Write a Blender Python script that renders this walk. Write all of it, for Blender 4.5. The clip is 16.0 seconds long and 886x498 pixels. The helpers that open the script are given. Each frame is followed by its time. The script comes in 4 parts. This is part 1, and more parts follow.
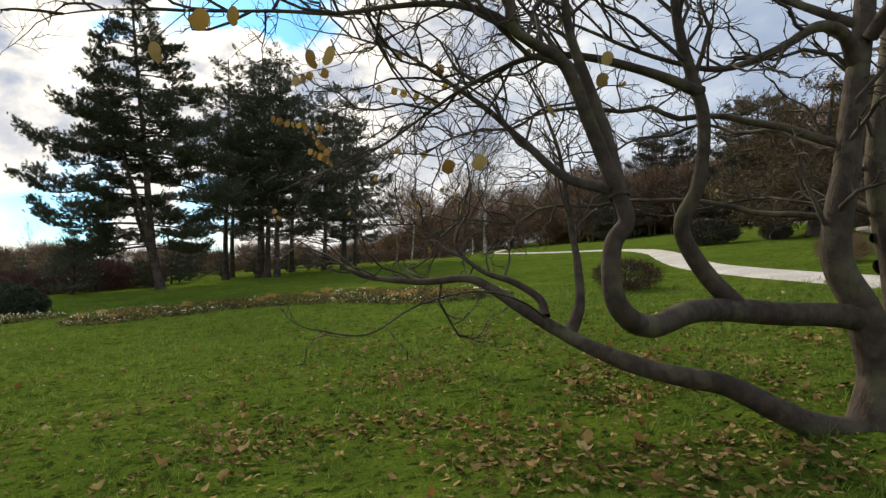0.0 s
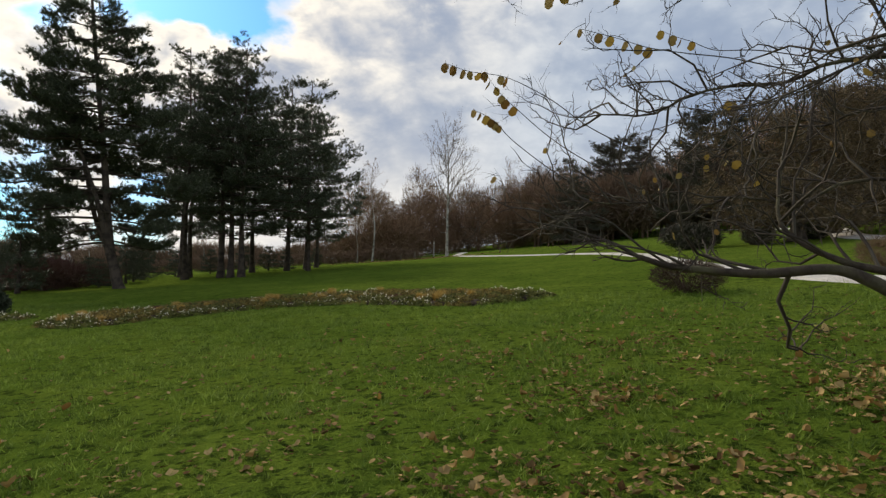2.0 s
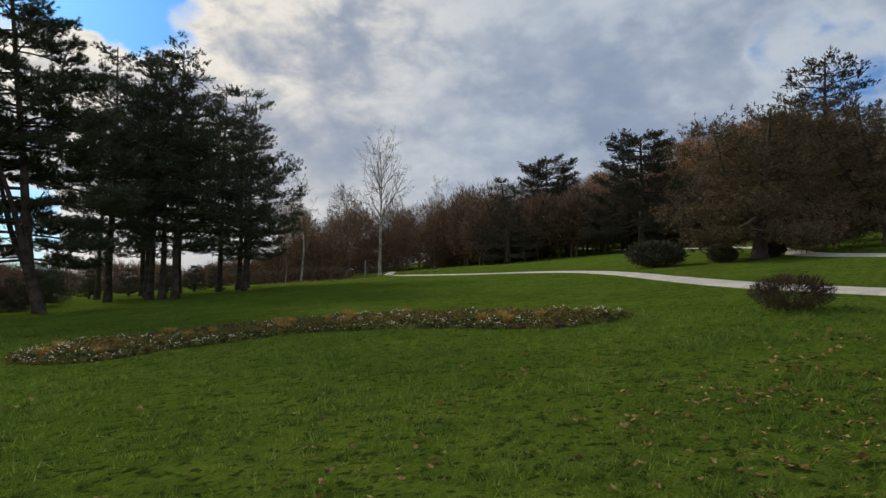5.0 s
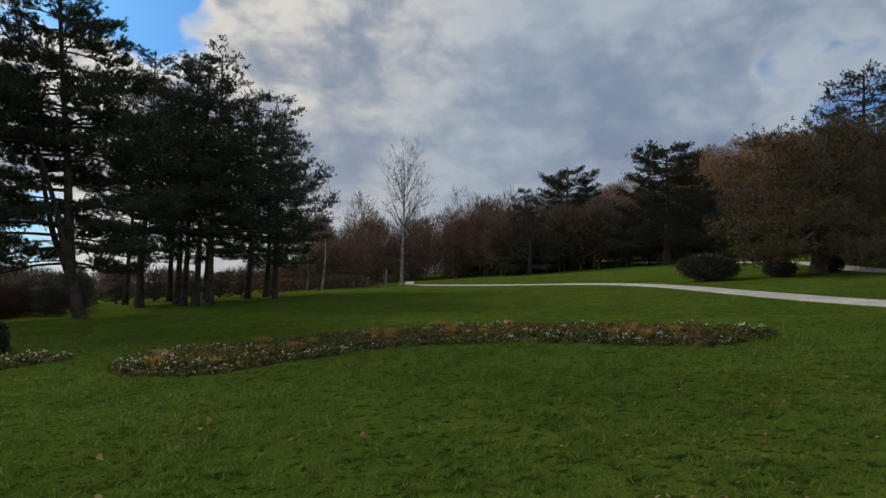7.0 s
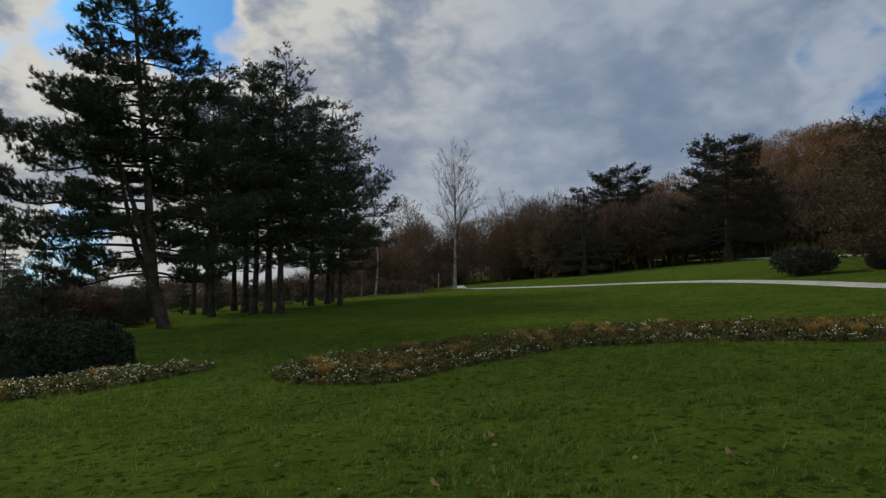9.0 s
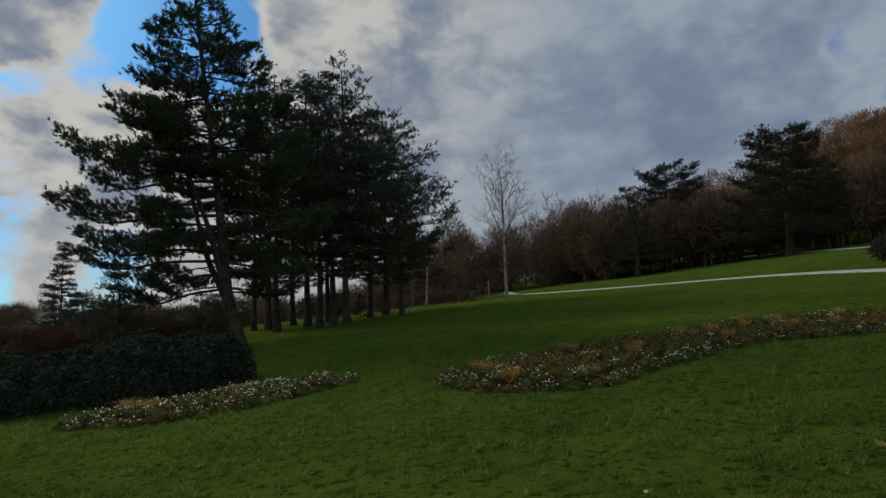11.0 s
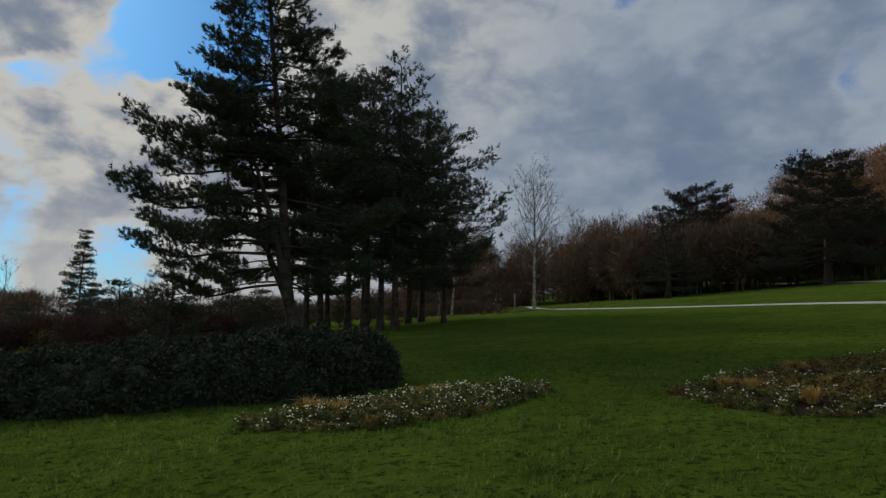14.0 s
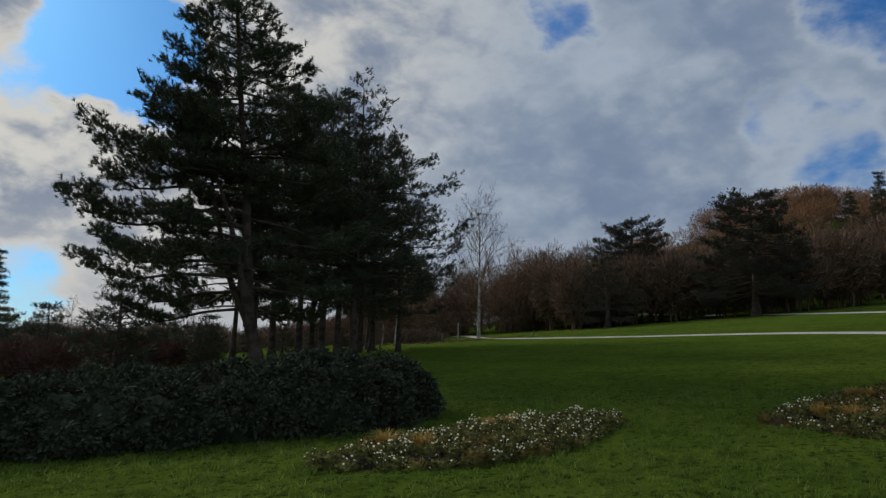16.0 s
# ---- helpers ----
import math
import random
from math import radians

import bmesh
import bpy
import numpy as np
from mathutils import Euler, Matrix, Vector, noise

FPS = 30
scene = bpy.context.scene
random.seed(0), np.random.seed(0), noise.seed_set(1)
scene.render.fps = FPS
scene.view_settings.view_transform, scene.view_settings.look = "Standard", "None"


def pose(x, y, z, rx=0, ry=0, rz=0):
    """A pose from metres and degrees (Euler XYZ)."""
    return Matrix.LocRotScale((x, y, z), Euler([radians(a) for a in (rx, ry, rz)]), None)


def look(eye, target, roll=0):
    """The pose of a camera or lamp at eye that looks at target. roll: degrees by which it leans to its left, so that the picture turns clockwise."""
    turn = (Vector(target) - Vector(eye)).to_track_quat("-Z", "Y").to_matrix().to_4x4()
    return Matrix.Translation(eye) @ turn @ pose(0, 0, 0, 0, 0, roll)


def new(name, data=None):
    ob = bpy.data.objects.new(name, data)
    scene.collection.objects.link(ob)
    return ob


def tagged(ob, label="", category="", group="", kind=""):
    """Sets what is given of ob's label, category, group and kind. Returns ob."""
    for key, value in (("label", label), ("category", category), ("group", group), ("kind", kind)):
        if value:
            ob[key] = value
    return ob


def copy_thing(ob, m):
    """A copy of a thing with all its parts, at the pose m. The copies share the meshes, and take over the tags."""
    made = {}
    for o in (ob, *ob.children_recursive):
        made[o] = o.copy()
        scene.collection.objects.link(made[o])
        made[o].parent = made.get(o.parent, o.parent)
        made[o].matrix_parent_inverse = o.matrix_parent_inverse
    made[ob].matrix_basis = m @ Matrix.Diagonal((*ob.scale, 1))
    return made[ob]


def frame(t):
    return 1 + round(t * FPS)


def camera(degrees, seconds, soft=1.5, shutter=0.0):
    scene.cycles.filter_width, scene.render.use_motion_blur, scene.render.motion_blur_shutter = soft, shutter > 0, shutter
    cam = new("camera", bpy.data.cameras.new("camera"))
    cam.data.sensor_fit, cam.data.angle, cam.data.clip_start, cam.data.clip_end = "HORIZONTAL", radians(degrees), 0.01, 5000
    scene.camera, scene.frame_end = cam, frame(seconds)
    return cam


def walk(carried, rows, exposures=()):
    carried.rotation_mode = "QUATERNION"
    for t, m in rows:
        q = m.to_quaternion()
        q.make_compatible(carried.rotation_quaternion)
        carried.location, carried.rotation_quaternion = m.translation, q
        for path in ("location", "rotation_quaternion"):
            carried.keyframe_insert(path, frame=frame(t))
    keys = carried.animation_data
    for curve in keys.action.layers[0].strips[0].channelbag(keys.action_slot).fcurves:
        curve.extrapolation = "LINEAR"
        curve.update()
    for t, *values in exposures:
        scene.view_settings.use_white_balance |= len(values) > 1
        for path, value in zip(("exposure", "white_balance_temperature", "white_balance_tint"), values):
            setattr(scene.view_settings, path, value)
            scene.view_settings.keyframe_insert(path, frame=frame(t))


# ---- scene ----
cam = camera(70.0, 16.0, soft=1.35)
PATH = [
    (0, (0.048, 0.221, 1.354), (0.034, 2.22, 1.421), 0.5),
    (0.5, (-0.494, 0.61, 1.334), (-0.474, 2.609, 1.401), -0.2),
    (1, (-1.052, 0.975, 1.299), (-0.977, 2.972, 1.37), 0.1),
    (1.5, (-1.59, 1.371, 1.262), (-1.485, 3.367, 1.338), 0.6),
    (2, (-2.182, 1.677, 1.227), (-2.029, 3.669, 1.306), 1.1),
    (2.5, (-2.722, 2.028, 1.2), (-2.501, 4.014, 1.286), 1.2),
    (3, (-3.298, 2.443, 1.16), (-2.975, 4.414, 1.249), 1.1),
    (3.5, (-3.831, 2.851, 1.143), (-3.442, 4.81, 1.245), 0.9),
    (4, (-4.415, 3.268, 1.138), (-3.985, 5.218, 1.248), 0.8),
    (4.2, (-4.656, 3.439, 1.123), (-4.219, 5.387, 1.245), 0.8),
    (6.3, (-6.989, 5.079, 1.185), (-6.573, 7.028, 1.346), 0.8),
    (6.5, (-7.264, 5.218, 1.146), (-6.845, 7.167, 1.314), 1.1),
    (7, (-7.866, 5.607, 1.111), (-7.45, 7.555, 1.289), 1.6),
    (7.5, (-8.497, 5.992, 1.065), (-8.092, 7.941, 1.256), 1.6),
    (8, (-9.116, 6.37, 1.029), (-8.755, 8.328, 1.223), 1.7),
    (8.5, (-9.72, 6.761, 0.986), (-9.382, 8.723, 1.184), 1.6),
    (9, (-10.348, 7.13, 0.956), (-10.039, 9.097, 1.147), 0.3),
    (9.2, (-10.6, 7.292, 0.933), (-10.307, 9.261, 1.12), -0.3),
    (11.3, (-13.09, 8.917, 0.789), (-12.895, 10.895, 1.014), -1.9),
    (11.5, (-13.334, 9.064, 0.782), (-13.151, 11.043, 1.005), -1.9),
    (12, (-13.943, 9.42, 0.737), (-13.767, 11.399, 0.963), -2.3),
    (12.5, (-14.524, 9.764, 0.704), (-14.343, 11.741, 0.949), -2.0),
    (13, (-15.09, 10.14, 0.669), (-14.895, 12.113, 0.928), -0.5),
    (13.5, (-15.694, 10.473, 0.633), (-15.491, 12.445, 0.893), 0.9),
    (14, (-16.29, 10.867, 0.602), (-16.088, 12.84, 0.861), 1.3),
    (14.5, (-16.908, 11.245, 0.543), (-16.697, 13.216, 0.804), 1.5),
    (15, (-17.476, 11.59, 0.505), (-17.255, 13.559, 0.78), 1.9),
    (15.5, (-18.045, 11.892, 0.469), (-17.8, 13.854, 0.764), 2.2),
    (16, (-18.421, 12.161, 0.464), (-18.002, 14.084, 0.82), 1.4),
]
EXPOSURE = [(0.0, 0.84, 7350, 9), (1.0, 0.68, 7300, 9), (2.0, 0.56, 7250, 9), (3.5, 0.44, 7150, 9), (4.2, 0.36, 7100, 9), (6.5, 0.0, 6850, 8), (9.0, -0.22, 6650, 7), (11.5, -0.47, 6600, 7), (15.2, -0.45, 6600, 7), (16.0, -0.25, 6550, 7)]
walk(cam, [(t, look(eye, target, roll)) for t, eye, target, roll in PATH], EXPOSURE)

# ---- world and sun: a low winter sun behind broken cloud ----
SUN_WAY = Vector((-0.46, 0.74, 0.52)).normalized()
world = bpy.data.worlds.new("world")
scene.world = world
world.use_nodes = True


class Net:
    """Short-hand for node trees."""

    def __init__(self, tree):
        self.tree = tree
        tree.nodes.clear()

    def node(self, kind, inputs=(), **props):
        n = self.tree.nodes.new(kind)
        for key, value in props.items():
            setattr(n, key, value)
        for key, value in dict(inputs).items():
            if isinstance(value, bpy.types.NodeSocket):
                self.tree.links.new(value, n.inputs[key])
            else:
                n.inputs[key].default_value = value
        return n

    def math(self, op, a, b=0.0, c=0.0):
        return self.node("ShaderNodeMath", {0: a, 1: b, 2: c}, operation=op).outputs[0]

    def vec(self, op, a, b):
        n = self.node("ShaderNodeVectorMath", {0: a, 1: b}, operation=op)
        return n.outputs["Value"] if op in ("DOT_PRODUCT", "LENGTH") else n.outputs[0]

    def span(self, value, lo, hi, to_lo=0.0, to_hi=1.0):
        return self.node("ShaderNodeMapRange", {0: value, 1: lo, 2: hi, 3: to_lo, 4: to_hi}, interpolation_type="SMOOTHSTEP").outputs[0]

    def mix(self, fac, a, b, blend="MIX"):
        n = self.node("ShaderNodeMix", data_type="RGBA", blend_type=blend)
        for key, value in ((0, fac), (6, a), (7, b)):
            if isinstance(value, bpy.types.NodeSocket):
                self.tree.links.new(value, n.inputs[key])
            else:
                n.inputs[key].default_value = value if key == 0 else (*value[:3], 1)
        return n.outputs[2]

    def noise(self, vector, scale, detail=4.0, rough=0.55, warp=0.0):
        return self.node("ShaderNodeTexNoise", {"Vector": vector, "Scale": scale, "Detail": detail, "Roughness": rough, "Distortion": warp}).outputs[0]


def build_sky():
    net = Net(world.node_tree)
    sky = net.node("ShaderNodeTexSky", sky_type="NISHITA", sun_disc=False, sun_elevation=math.asin(SUN_WAY.z),
                   sun_rotation=math.atan2(SUN_WAY.x, SUN_WAY.y), air_density=1.0, dust_density=0.6, ozone_density=2.0).outputs[0]
    way = net.node("ShaderNodeTexCoord").outputs["Generated"]
    flat = net.vec("MULTIPLY", way, (1.0, 1.0, 1.6))
    stir = net.node("ShaderNodeTexNoise", {"Vector": flat, "Scale": 5.0, "Detail": 6.0, "Roughness": 0.55}).outputs[1]
    stir = net.vec("SUBTRACT", stir, (0.5, 0.5, 0.5))
    big = net.noise(flat, 3.6, 6.0, 0.5, 0.1)
    fine = net.noise(net.vec("ADD", flat, (3.1, 0.4, 1.7)), 11.0, 7.0, 0.55, 0.2)
    cover = net.math("ADD", net.math("MULTIPLY", big, 0.46), net.math("MULTIPLY", fine, 0.40))
    cover = net.math("ADD", cover, 0.24)
    # the openings in the cloud, with ragged edges
    fray = net.vec("ADD", way, net.vec("MULTIPLY", stir, (0.20, 0.20, 0.20)))
    for hole, reach, depth in SKY_HOLES:
        near = net.vec("DOT_PRODUCT", net.vec("NORMALIZE", fray, (0, 0, 0)), tuple(Vector(hole).normalized()))
        cover = net.math("SUBTRACT", cover, net.math("MULTIPLY", net.span(near, math.cos(radians(reach)), math.cos(radians(reach * 0.35))), depth))
    thick = net.span(cover, 0.42, 0.60)
    body = net.span(cover, 0.50, 0.74)
    towards = net.span(net.vec("DOT_PRODUCT", way, tuple(SUN_WAY)), 0.66, 0.95)
    lit = net.mix(towards, CLOUD_LIT, CLOUD_SUNNY)
    dark = net.mix(towards, CLOUD_DARK, CLOUD_MID)
    # heaped cloud: broad soft banks with rounded puffs on them
    puffs = net.node("ShaderNodeTexVoronoi", {"Vector": net.vec("ADD", flat, net.vec("MULTIPLY", stir, (0.30, 0.30, 0.30))), "Scale": 8.5, "Smoothness": 0.5, "Detail": 2.0, "Roughness": 0.5},
                     feature="SMOOTH_F1").outputs["Distance"]
    lumps = net.noise(net.vec("ADD", flat, (7.0, 2.0, 5.0)), 2.4, 4.0, 0.45)
    billow = net.noise(net.vec("ADD", flat, (1.0, 8.0, 2.0)), 7.0, 6.0, 0.5)
    shade = net.math("ADD", net.math("MULTIPLY", body, 0.34), net.math("ADD", net.math("MULTIPLY", lumps, 0.60), net.math("MULTIPLY", billow, 0.28)))
    shade = net.math("ADD", shade, net.math("MULTIPLY", puffs, 0.30))
    # towards the sun the heaps are crisper
    shade = net.math("ADD", shade, net.math("MULTIPLY", towards, net.math("MULTIPLY", net.math("SUBTRACT", fine, 0.5), 1.1)))
    shade = net.span(shade, 0.68, 1.25)
    cloud = net.mix(shade, lit, dark)
    up = net.node("ShaderNodeSeparateXYZ", {0: way}).outputs[2]
    cloud = net.mix(net.span(up, 0.05, 0.24, 0.62, 0.0), cloud, net.mix(towards, HORIZON_PALE, HORIZON_GLOW))
    blue = net.mix(1.0, sky, (0.28, 0.68, 1.14), "MULTIPLY")
    colour = net.mix(thick, blue, cloud)
    back = net.node("ShaderNodeBackground", {"Color": colour, "Strength": 0.1})
    net.tree.links.new(back.outputs[0], net.node("ShaderNodeOutputWorld").inputs[0])


SKY_HOLES = [((-0.21, 0.89, 0.40), 6.5, 0.26), ((-0.28, 0.86, 0.43), 7.0, 0.26), ((-0.335, 0.855, 0.392), 6.0, 0.20), ((-0.24, 0.82, 0.52), 9.0, 0.24), ((0.355, 0.791, 0.51), 4.0, 0.18),
             ((0.67, 0.60, 0.435), 4.5, 0.20), ((0.69, 0.67, 0.285), 4.8, 0.14), ((0.61, 0.72, 0.33), 4.0, 0.12), ((-0.52, 0.85, 0.08), 5.0, 0.20), ((-0.36, 0.93, 0.075), 5.0, 0.20), ((-0.44, 0.83, 0.33), 3.0, 0.10), ((-0.49, 0.86, 0.17), 3.0, 0.09)]
CLOUD_LIT, CLOUD_SUNNY = (4.1, 4.75, 5.8), (7.3, 7.1, 6.8)
CLOUD_DARK, CLOUD_MID = (2.05, 2.7, 4.0), (2.6, 3.1, 4.2)
HORIZON_GLOW, HORIZON_PALE = (6.8, 6.7, 6.6), (5.0, 5.2, 5.6)
build_sky()

sun = new("sun", bpy.data.lights.new("sun", "SUN"))
sun.data.energy, sun.data.angle, sun.data.color = 2.0, radians(10), (1.0, 0.93, 0.82)
sun.matrix_world = look(SUN_WAY * 60, (0, 0, 0))


# ---- materials ----
def material(name, build, rough=0.8, bump=None, spec=0.3, translucent=0.0):
    """build(net, place, chance) gives the colour; bump(net, place) a height and a distance in metres."""
    m = bpy.data.materials.new(name)
    m.use_nodes = True
    net = Net(m.node_tree)
    place = net.node("ShaderNodeNewGeometry").outputs["Position"]
    local = net.node("ShaderNodeTexCoord").outputs["Object"]
    chance = net.node("ShaderNodeObjectInfo").outputs["Random"]
    out = net.node("ShaderNodeOutputMaterial")
    bsdf = net.node("ShaderNodeBsdfPrincipled", {"Roughness": rough, "Specular IOR Level": spec})
    colour = build(net, place, local, chance)
    net.tree.links.new(colour, bsdf.inputs["Base Color"])
    if bump:
        height, far = bump(net, place, local)
        b = net.node("ShaderNodeBump", {"Height": height, "Distance": far, "Strength": 1.0})
        net.tree.links.new(b.outputs[0], bsdf.inputs["Normal"])
    surface = bsdf.outputs[0]
    if translucent:
        thin = net.node("ShaderNodeBsdfTranslucent", {"Color": colour})
        surface = net.node("ShaderNodeMixShader", {0: translucent, 1: surface, 2: thin.outputs[0]}).outputs[0]
    net.tree.links.new(surface, out.inputs[0])
    return m


def two_tone(a, b, scale, low=0.35, high=0.65, third=None, third_scale=1.0, local_space=False):
    def build(net, place, local, chance):
        at = local if local_space else place
        col = net.mix(net.span(net.noise(at, scale), low, high), a, b)
        if third:
            col = net.mix(net.span(net.noise(net.vec("ADD", at, (9.0, 4.0, 2.0)), third_scale), 0.48, 0.68), col, third)
        return col
    return build


def varied(a, b, island=True):
    """A colour that differs from piece to piece."""
    def build(net, place, local, chance):
        key = net.node("ShaderNodeNewGeometry").outputs["Random Per Island"] if island else chance
        col = net.mix(key, a, b)
        return net.mix(net.span(net.noise(local, 9.0), 0.3, 0.7, 0.0, 0.35), col, [c * 0.55 for c in a])
    return build


def lawn_colour(net, place, local, chance):
    col = net.mix(net.span(net.noise(place, 0.35, 5.0, 0.6), 0.36, 0.64), GRASS_A, GRASS_B)
    col = net.mix(net.span(net.noise(place, 2.3, 5.0, 0.65), 0.42, 0.66, 0.0, 0.65), col, GRASS_C)
    # dark specks and patches: shadows between tussocks, painted in by noise
    col = net.mix(net.span(net.noise(place, 8.5, 3.0, 0.6), 0.53, 0.64, 0.0, 0.9), col, GRASS_SHADE)
    col = net.mix(net.span(net.noise(place, 3.7, 3.0, 0.6, 0.6), 0.55, 0.68, 0.0, 0.55), col, GRASS_SHADE)
    return col


# three greens of the grass, then the dark one for painted tussock shade
GRASS_A, GRASS_B, GRASS_C, GRASS_SHADE = (0.116, 0.178, 0.024), (0.160, 0.222, 0.032), (0.078, 0.130, 0.019), (0.036, 0.058, 0.011)


def lawn_bump(net, place, local):
    h = net.math("ADD", net.math("MULTIPLY", net.noise(place, 2.6, 4.0, 0.6), 1.0), net.math("MULTIPLY", net.noise(place, 22.0, 4.0, 0.7), 0.55))
    return h, 0.24


def blade_colour(net, place, local, chance):
    col = lawn_colour(net, place, local, chance)
    one = net.node("ShaderNodeNewGeometry").outputs["Random Per Island"]
    col = net.mix(1.0, col, (1.08, 1.12, 1.2), "MULTIPLY")
    col = net.mix(net.span(one, 0.0, 0.3, 0.35, 0.0), col, (0.060, 0.092, 0.014))
    return net.mix(net.span(one, 0.55, 1.0, 0.0, 0.6), col, (0.24, 0.32, 0.080))


def turf_colour(net, place, local, chance):
    """The turf under the blades: a little duller, with thatch showing."""
    col = net.mix(1.0, lawn_colour(net, place, local, chance), (0.92, 0.93, 0.94), "MULTIPLY")
    return net.mix(net.span(net.noise(net.vec("ADD", place, (2.0, 6.0, 1.0)), 16.0, 4.0, 0.7), 0.56, 0.72, 0.0, 0.5), col, (0.060, 0.058, 0.018))


lawn_mat = material("lawn_soil_and_grass", turf_colour, 1.0, lawn_bump, 0.0)
blade_mat = material("grass_blade", blade_colour, 0.7, None, 0.1, 0.62)
gravel_mat = material("pale_gravel", two_tone((0.62, 0.58, 0.52), (0.46, 0.43, 0.39), 0.8, 0.35, 0.7, (0.36, 0.33, 0.28), 14.0), 0.95,
                      lambda net, place, local: (net.noise(place, 60.0, 4.0, 0.7), 0.02), 0.1)
soil_mat = material("garden_soil", two_tone((0.035, 0.024, 0.016), (0.065, 0.045, 0.030), 6.0), 0.95,
                    lambda net, place, local: (net.noise(place, 18.0, 5.0, 0.7), 0.05), 0.1)
bark_mat = material("smooth_grey_bark", two_tone((0.080, 0.060, 0.044), (0.046, 0.034, 0.026), 11.0, 0.35, 0.65, (0.115, 0.100, 0.060), 4.2), 0.85,
                    lambda net, place, local: (net.noise(net.vec("MULTIPLY", place, (1, 1, 0.35)), 38.0, 5.0, 0.65), 0.014), 0.2)
twig_mat = material("twig_bark", two_tone((0.055, 0.042, 0.034), (0.090, 0.075, 0.055), 7.0), 0.85, None, 0.2)
pine_bark_mat = material("pine_bark", two_tone((0.105, 0.080, 0.062), (0.050, 0.039, 0.031), 2.5), 0.9,
                         lambda net, place, local: (net.noise(net.vec("MULTIPLY", place, (1, 1, 0.2)), 9.0, 5.0, 0.7), 0.06), 0.15)
needle_mat = material("pine_needles", varied((0.048, 0.060, 0.034), (0.106, 0.118, 0.066)), 0.65, None, 0.25)
cedar_mat = material("cedar_needles", varied((0.052, 0.050, 0.034), (0.098, 0.092, 0.062)), 0.7, None, 0.2)
brown_needle_mat = material("old_conifer_foliage", varied((0.120, 0.086, 0.046), (0.215, 0.150, 0.080)), 0.75, None, 0.2)
birch_mat = material("pale_bark", two_tone((0.40, 0.37, 0.31), (0.25, 0.22, 0.18), 1.4, 0.35, 0.7, (0.10, 0.09, 0.08), 2.6), 0.8,
                     lambda net, place, local: (net.noise(net.vec("MULTIPLY", place, (1, 1, 3.0)), 4.0), 0.03), 0.2)
wood_twig_mat = material("bare_wood_twigs", varied((0.165, 0.105, 0.066), (0.28, 0.180, 0.112)), 0.9, None, 0.1)
dark_twig_mat = material("dark_brushwood", varied((0.165, 0.110, 0.074), (0.265, 0.176, 0.118)), 0.9, None, 0.1)
rust_twig_mat = material("russet_winter_crown", varied((0.27, 0.145, 0.078), (0.42, 0.250, 0.140)), 0.9, None, 0.1)
shrub_mat = material("shrub_twigs", varied((0.060, 0.036, 0.028), (0.105, 0.064, 0.046)), 0.9, None, 0.1)
red_twig_mat = material("red_stems", varied((0.100, 0.056, 0.046), (0.160, 0.086, 0.066)), 0.85, None, 0.2)
hedge_mat = material("laurel_leaf", varied((0.050, 0.062, 0.038), (0.084, 0.094, 0.058)), 0.85, None, 0.06)
# darker than the leaves: the shade inside the hedge is put into this colour
hedge_core_shade_mat = material("hedge_inside_shade", two_tone((0.022, 0.030, 0.018), (0.036, 0.046, 0.028), 4.0), 0.95, None, 0.05)
yellow_leaf_mat = material("yellow_leaf", varied((0.30, 0.21, 0.050), (0.23, 0.12, 0.035), False), 0.6, None, 0.3, 0.35)
brown_leaf_mat = material("brown_leaf", varied((0.27, 0.145, 0.048), (0.50, 0.37, 0.16), False), 0.95, None, 0.02, 0.12)
pale_leaf_mat = material("pale_dry_leaf", varied((0.60, 0.46, 0.22), (0.42, 0.25, 0.085), False), 0.95, None, 0.02, 0.1)
litter_mat = material("leaf_litter", varied((0.095, 0.052, 0.021), (0.44, 0.31, 0.13)), 0.95, None, 0.02)
pansy_mat = material("bedding_foliage", varied((0.045, 0.060, 0.018), (0.260, 0.245, 0.075)), 0.8, None, 0.15, 0.3)
dull_mat = material("faded_foliage", varied((0.085, 0.072, 0.026), (0.330, 0.250, 0.078)), 0.85, None, 0.1, 0.3)
wine_mat = material("wine_red_foliage", varied((0.11, 0.040, 0.026), (0.15, 0.075, 0.038)), 0.6, None, 0.3)
straw_mat = material("straw_grass", varied((0.40, 0.235, 0.055), (0.52, 0.39, 0.12)), 0.75, None, 0.2, 0.2)
petal_mat = material("white_petal", varied((0.92, 0.90, 0.76), (0.92, 0.87, 0.62)), 0.7, None, 0.2, 0.5)
post_mat = material("weathered_wood", two_tone((0.16, 0.12, 0.085), (0.09, 0.07, 0.05), 6.0), 0.9, None, 0.15)
plane_twig_mat = material("plane_twigs", two_tone((0.22, 0.18, 0.14), (0.13, 0.105, 0.085), 1.2), 0.9, None, 0.15)
branch_dead_mat = material("dead_branch", two_tone((0.28, 0.22, 0.16), (0.17, 0.13, 0.10), 5.0), 0.9, None, 0.15)


# ---- shared tools ----
def softplus(u):
    return math.log1p(math.exp(u)) if u < 30 else u


def ground(x, y):
    """The height of the lawn: it falls to the west and rises into a hill in the north-east."""
    xs = -45 + softplus((x + 45) / 8) * 8 if x < 0 else x
    xs = xs if xs < 120 else 120 + 40 * math.tanh((xs - 120) / 40)
    ys = y if y < 150 else 150 + 60 * math.tanh((y - 150) / 60)
    ys = ys if ys > -60 else -60
    bump = min(softplus((x - 5) / 6), 25)
    hill = 40 * math.exp(-(((x - 185) / 85) ** 2 + ((y - 240) / 75) ** 2))
    return -0.109 + 0.0801 * xs + 0.0344 * ys + 0.2262 * bump + hill


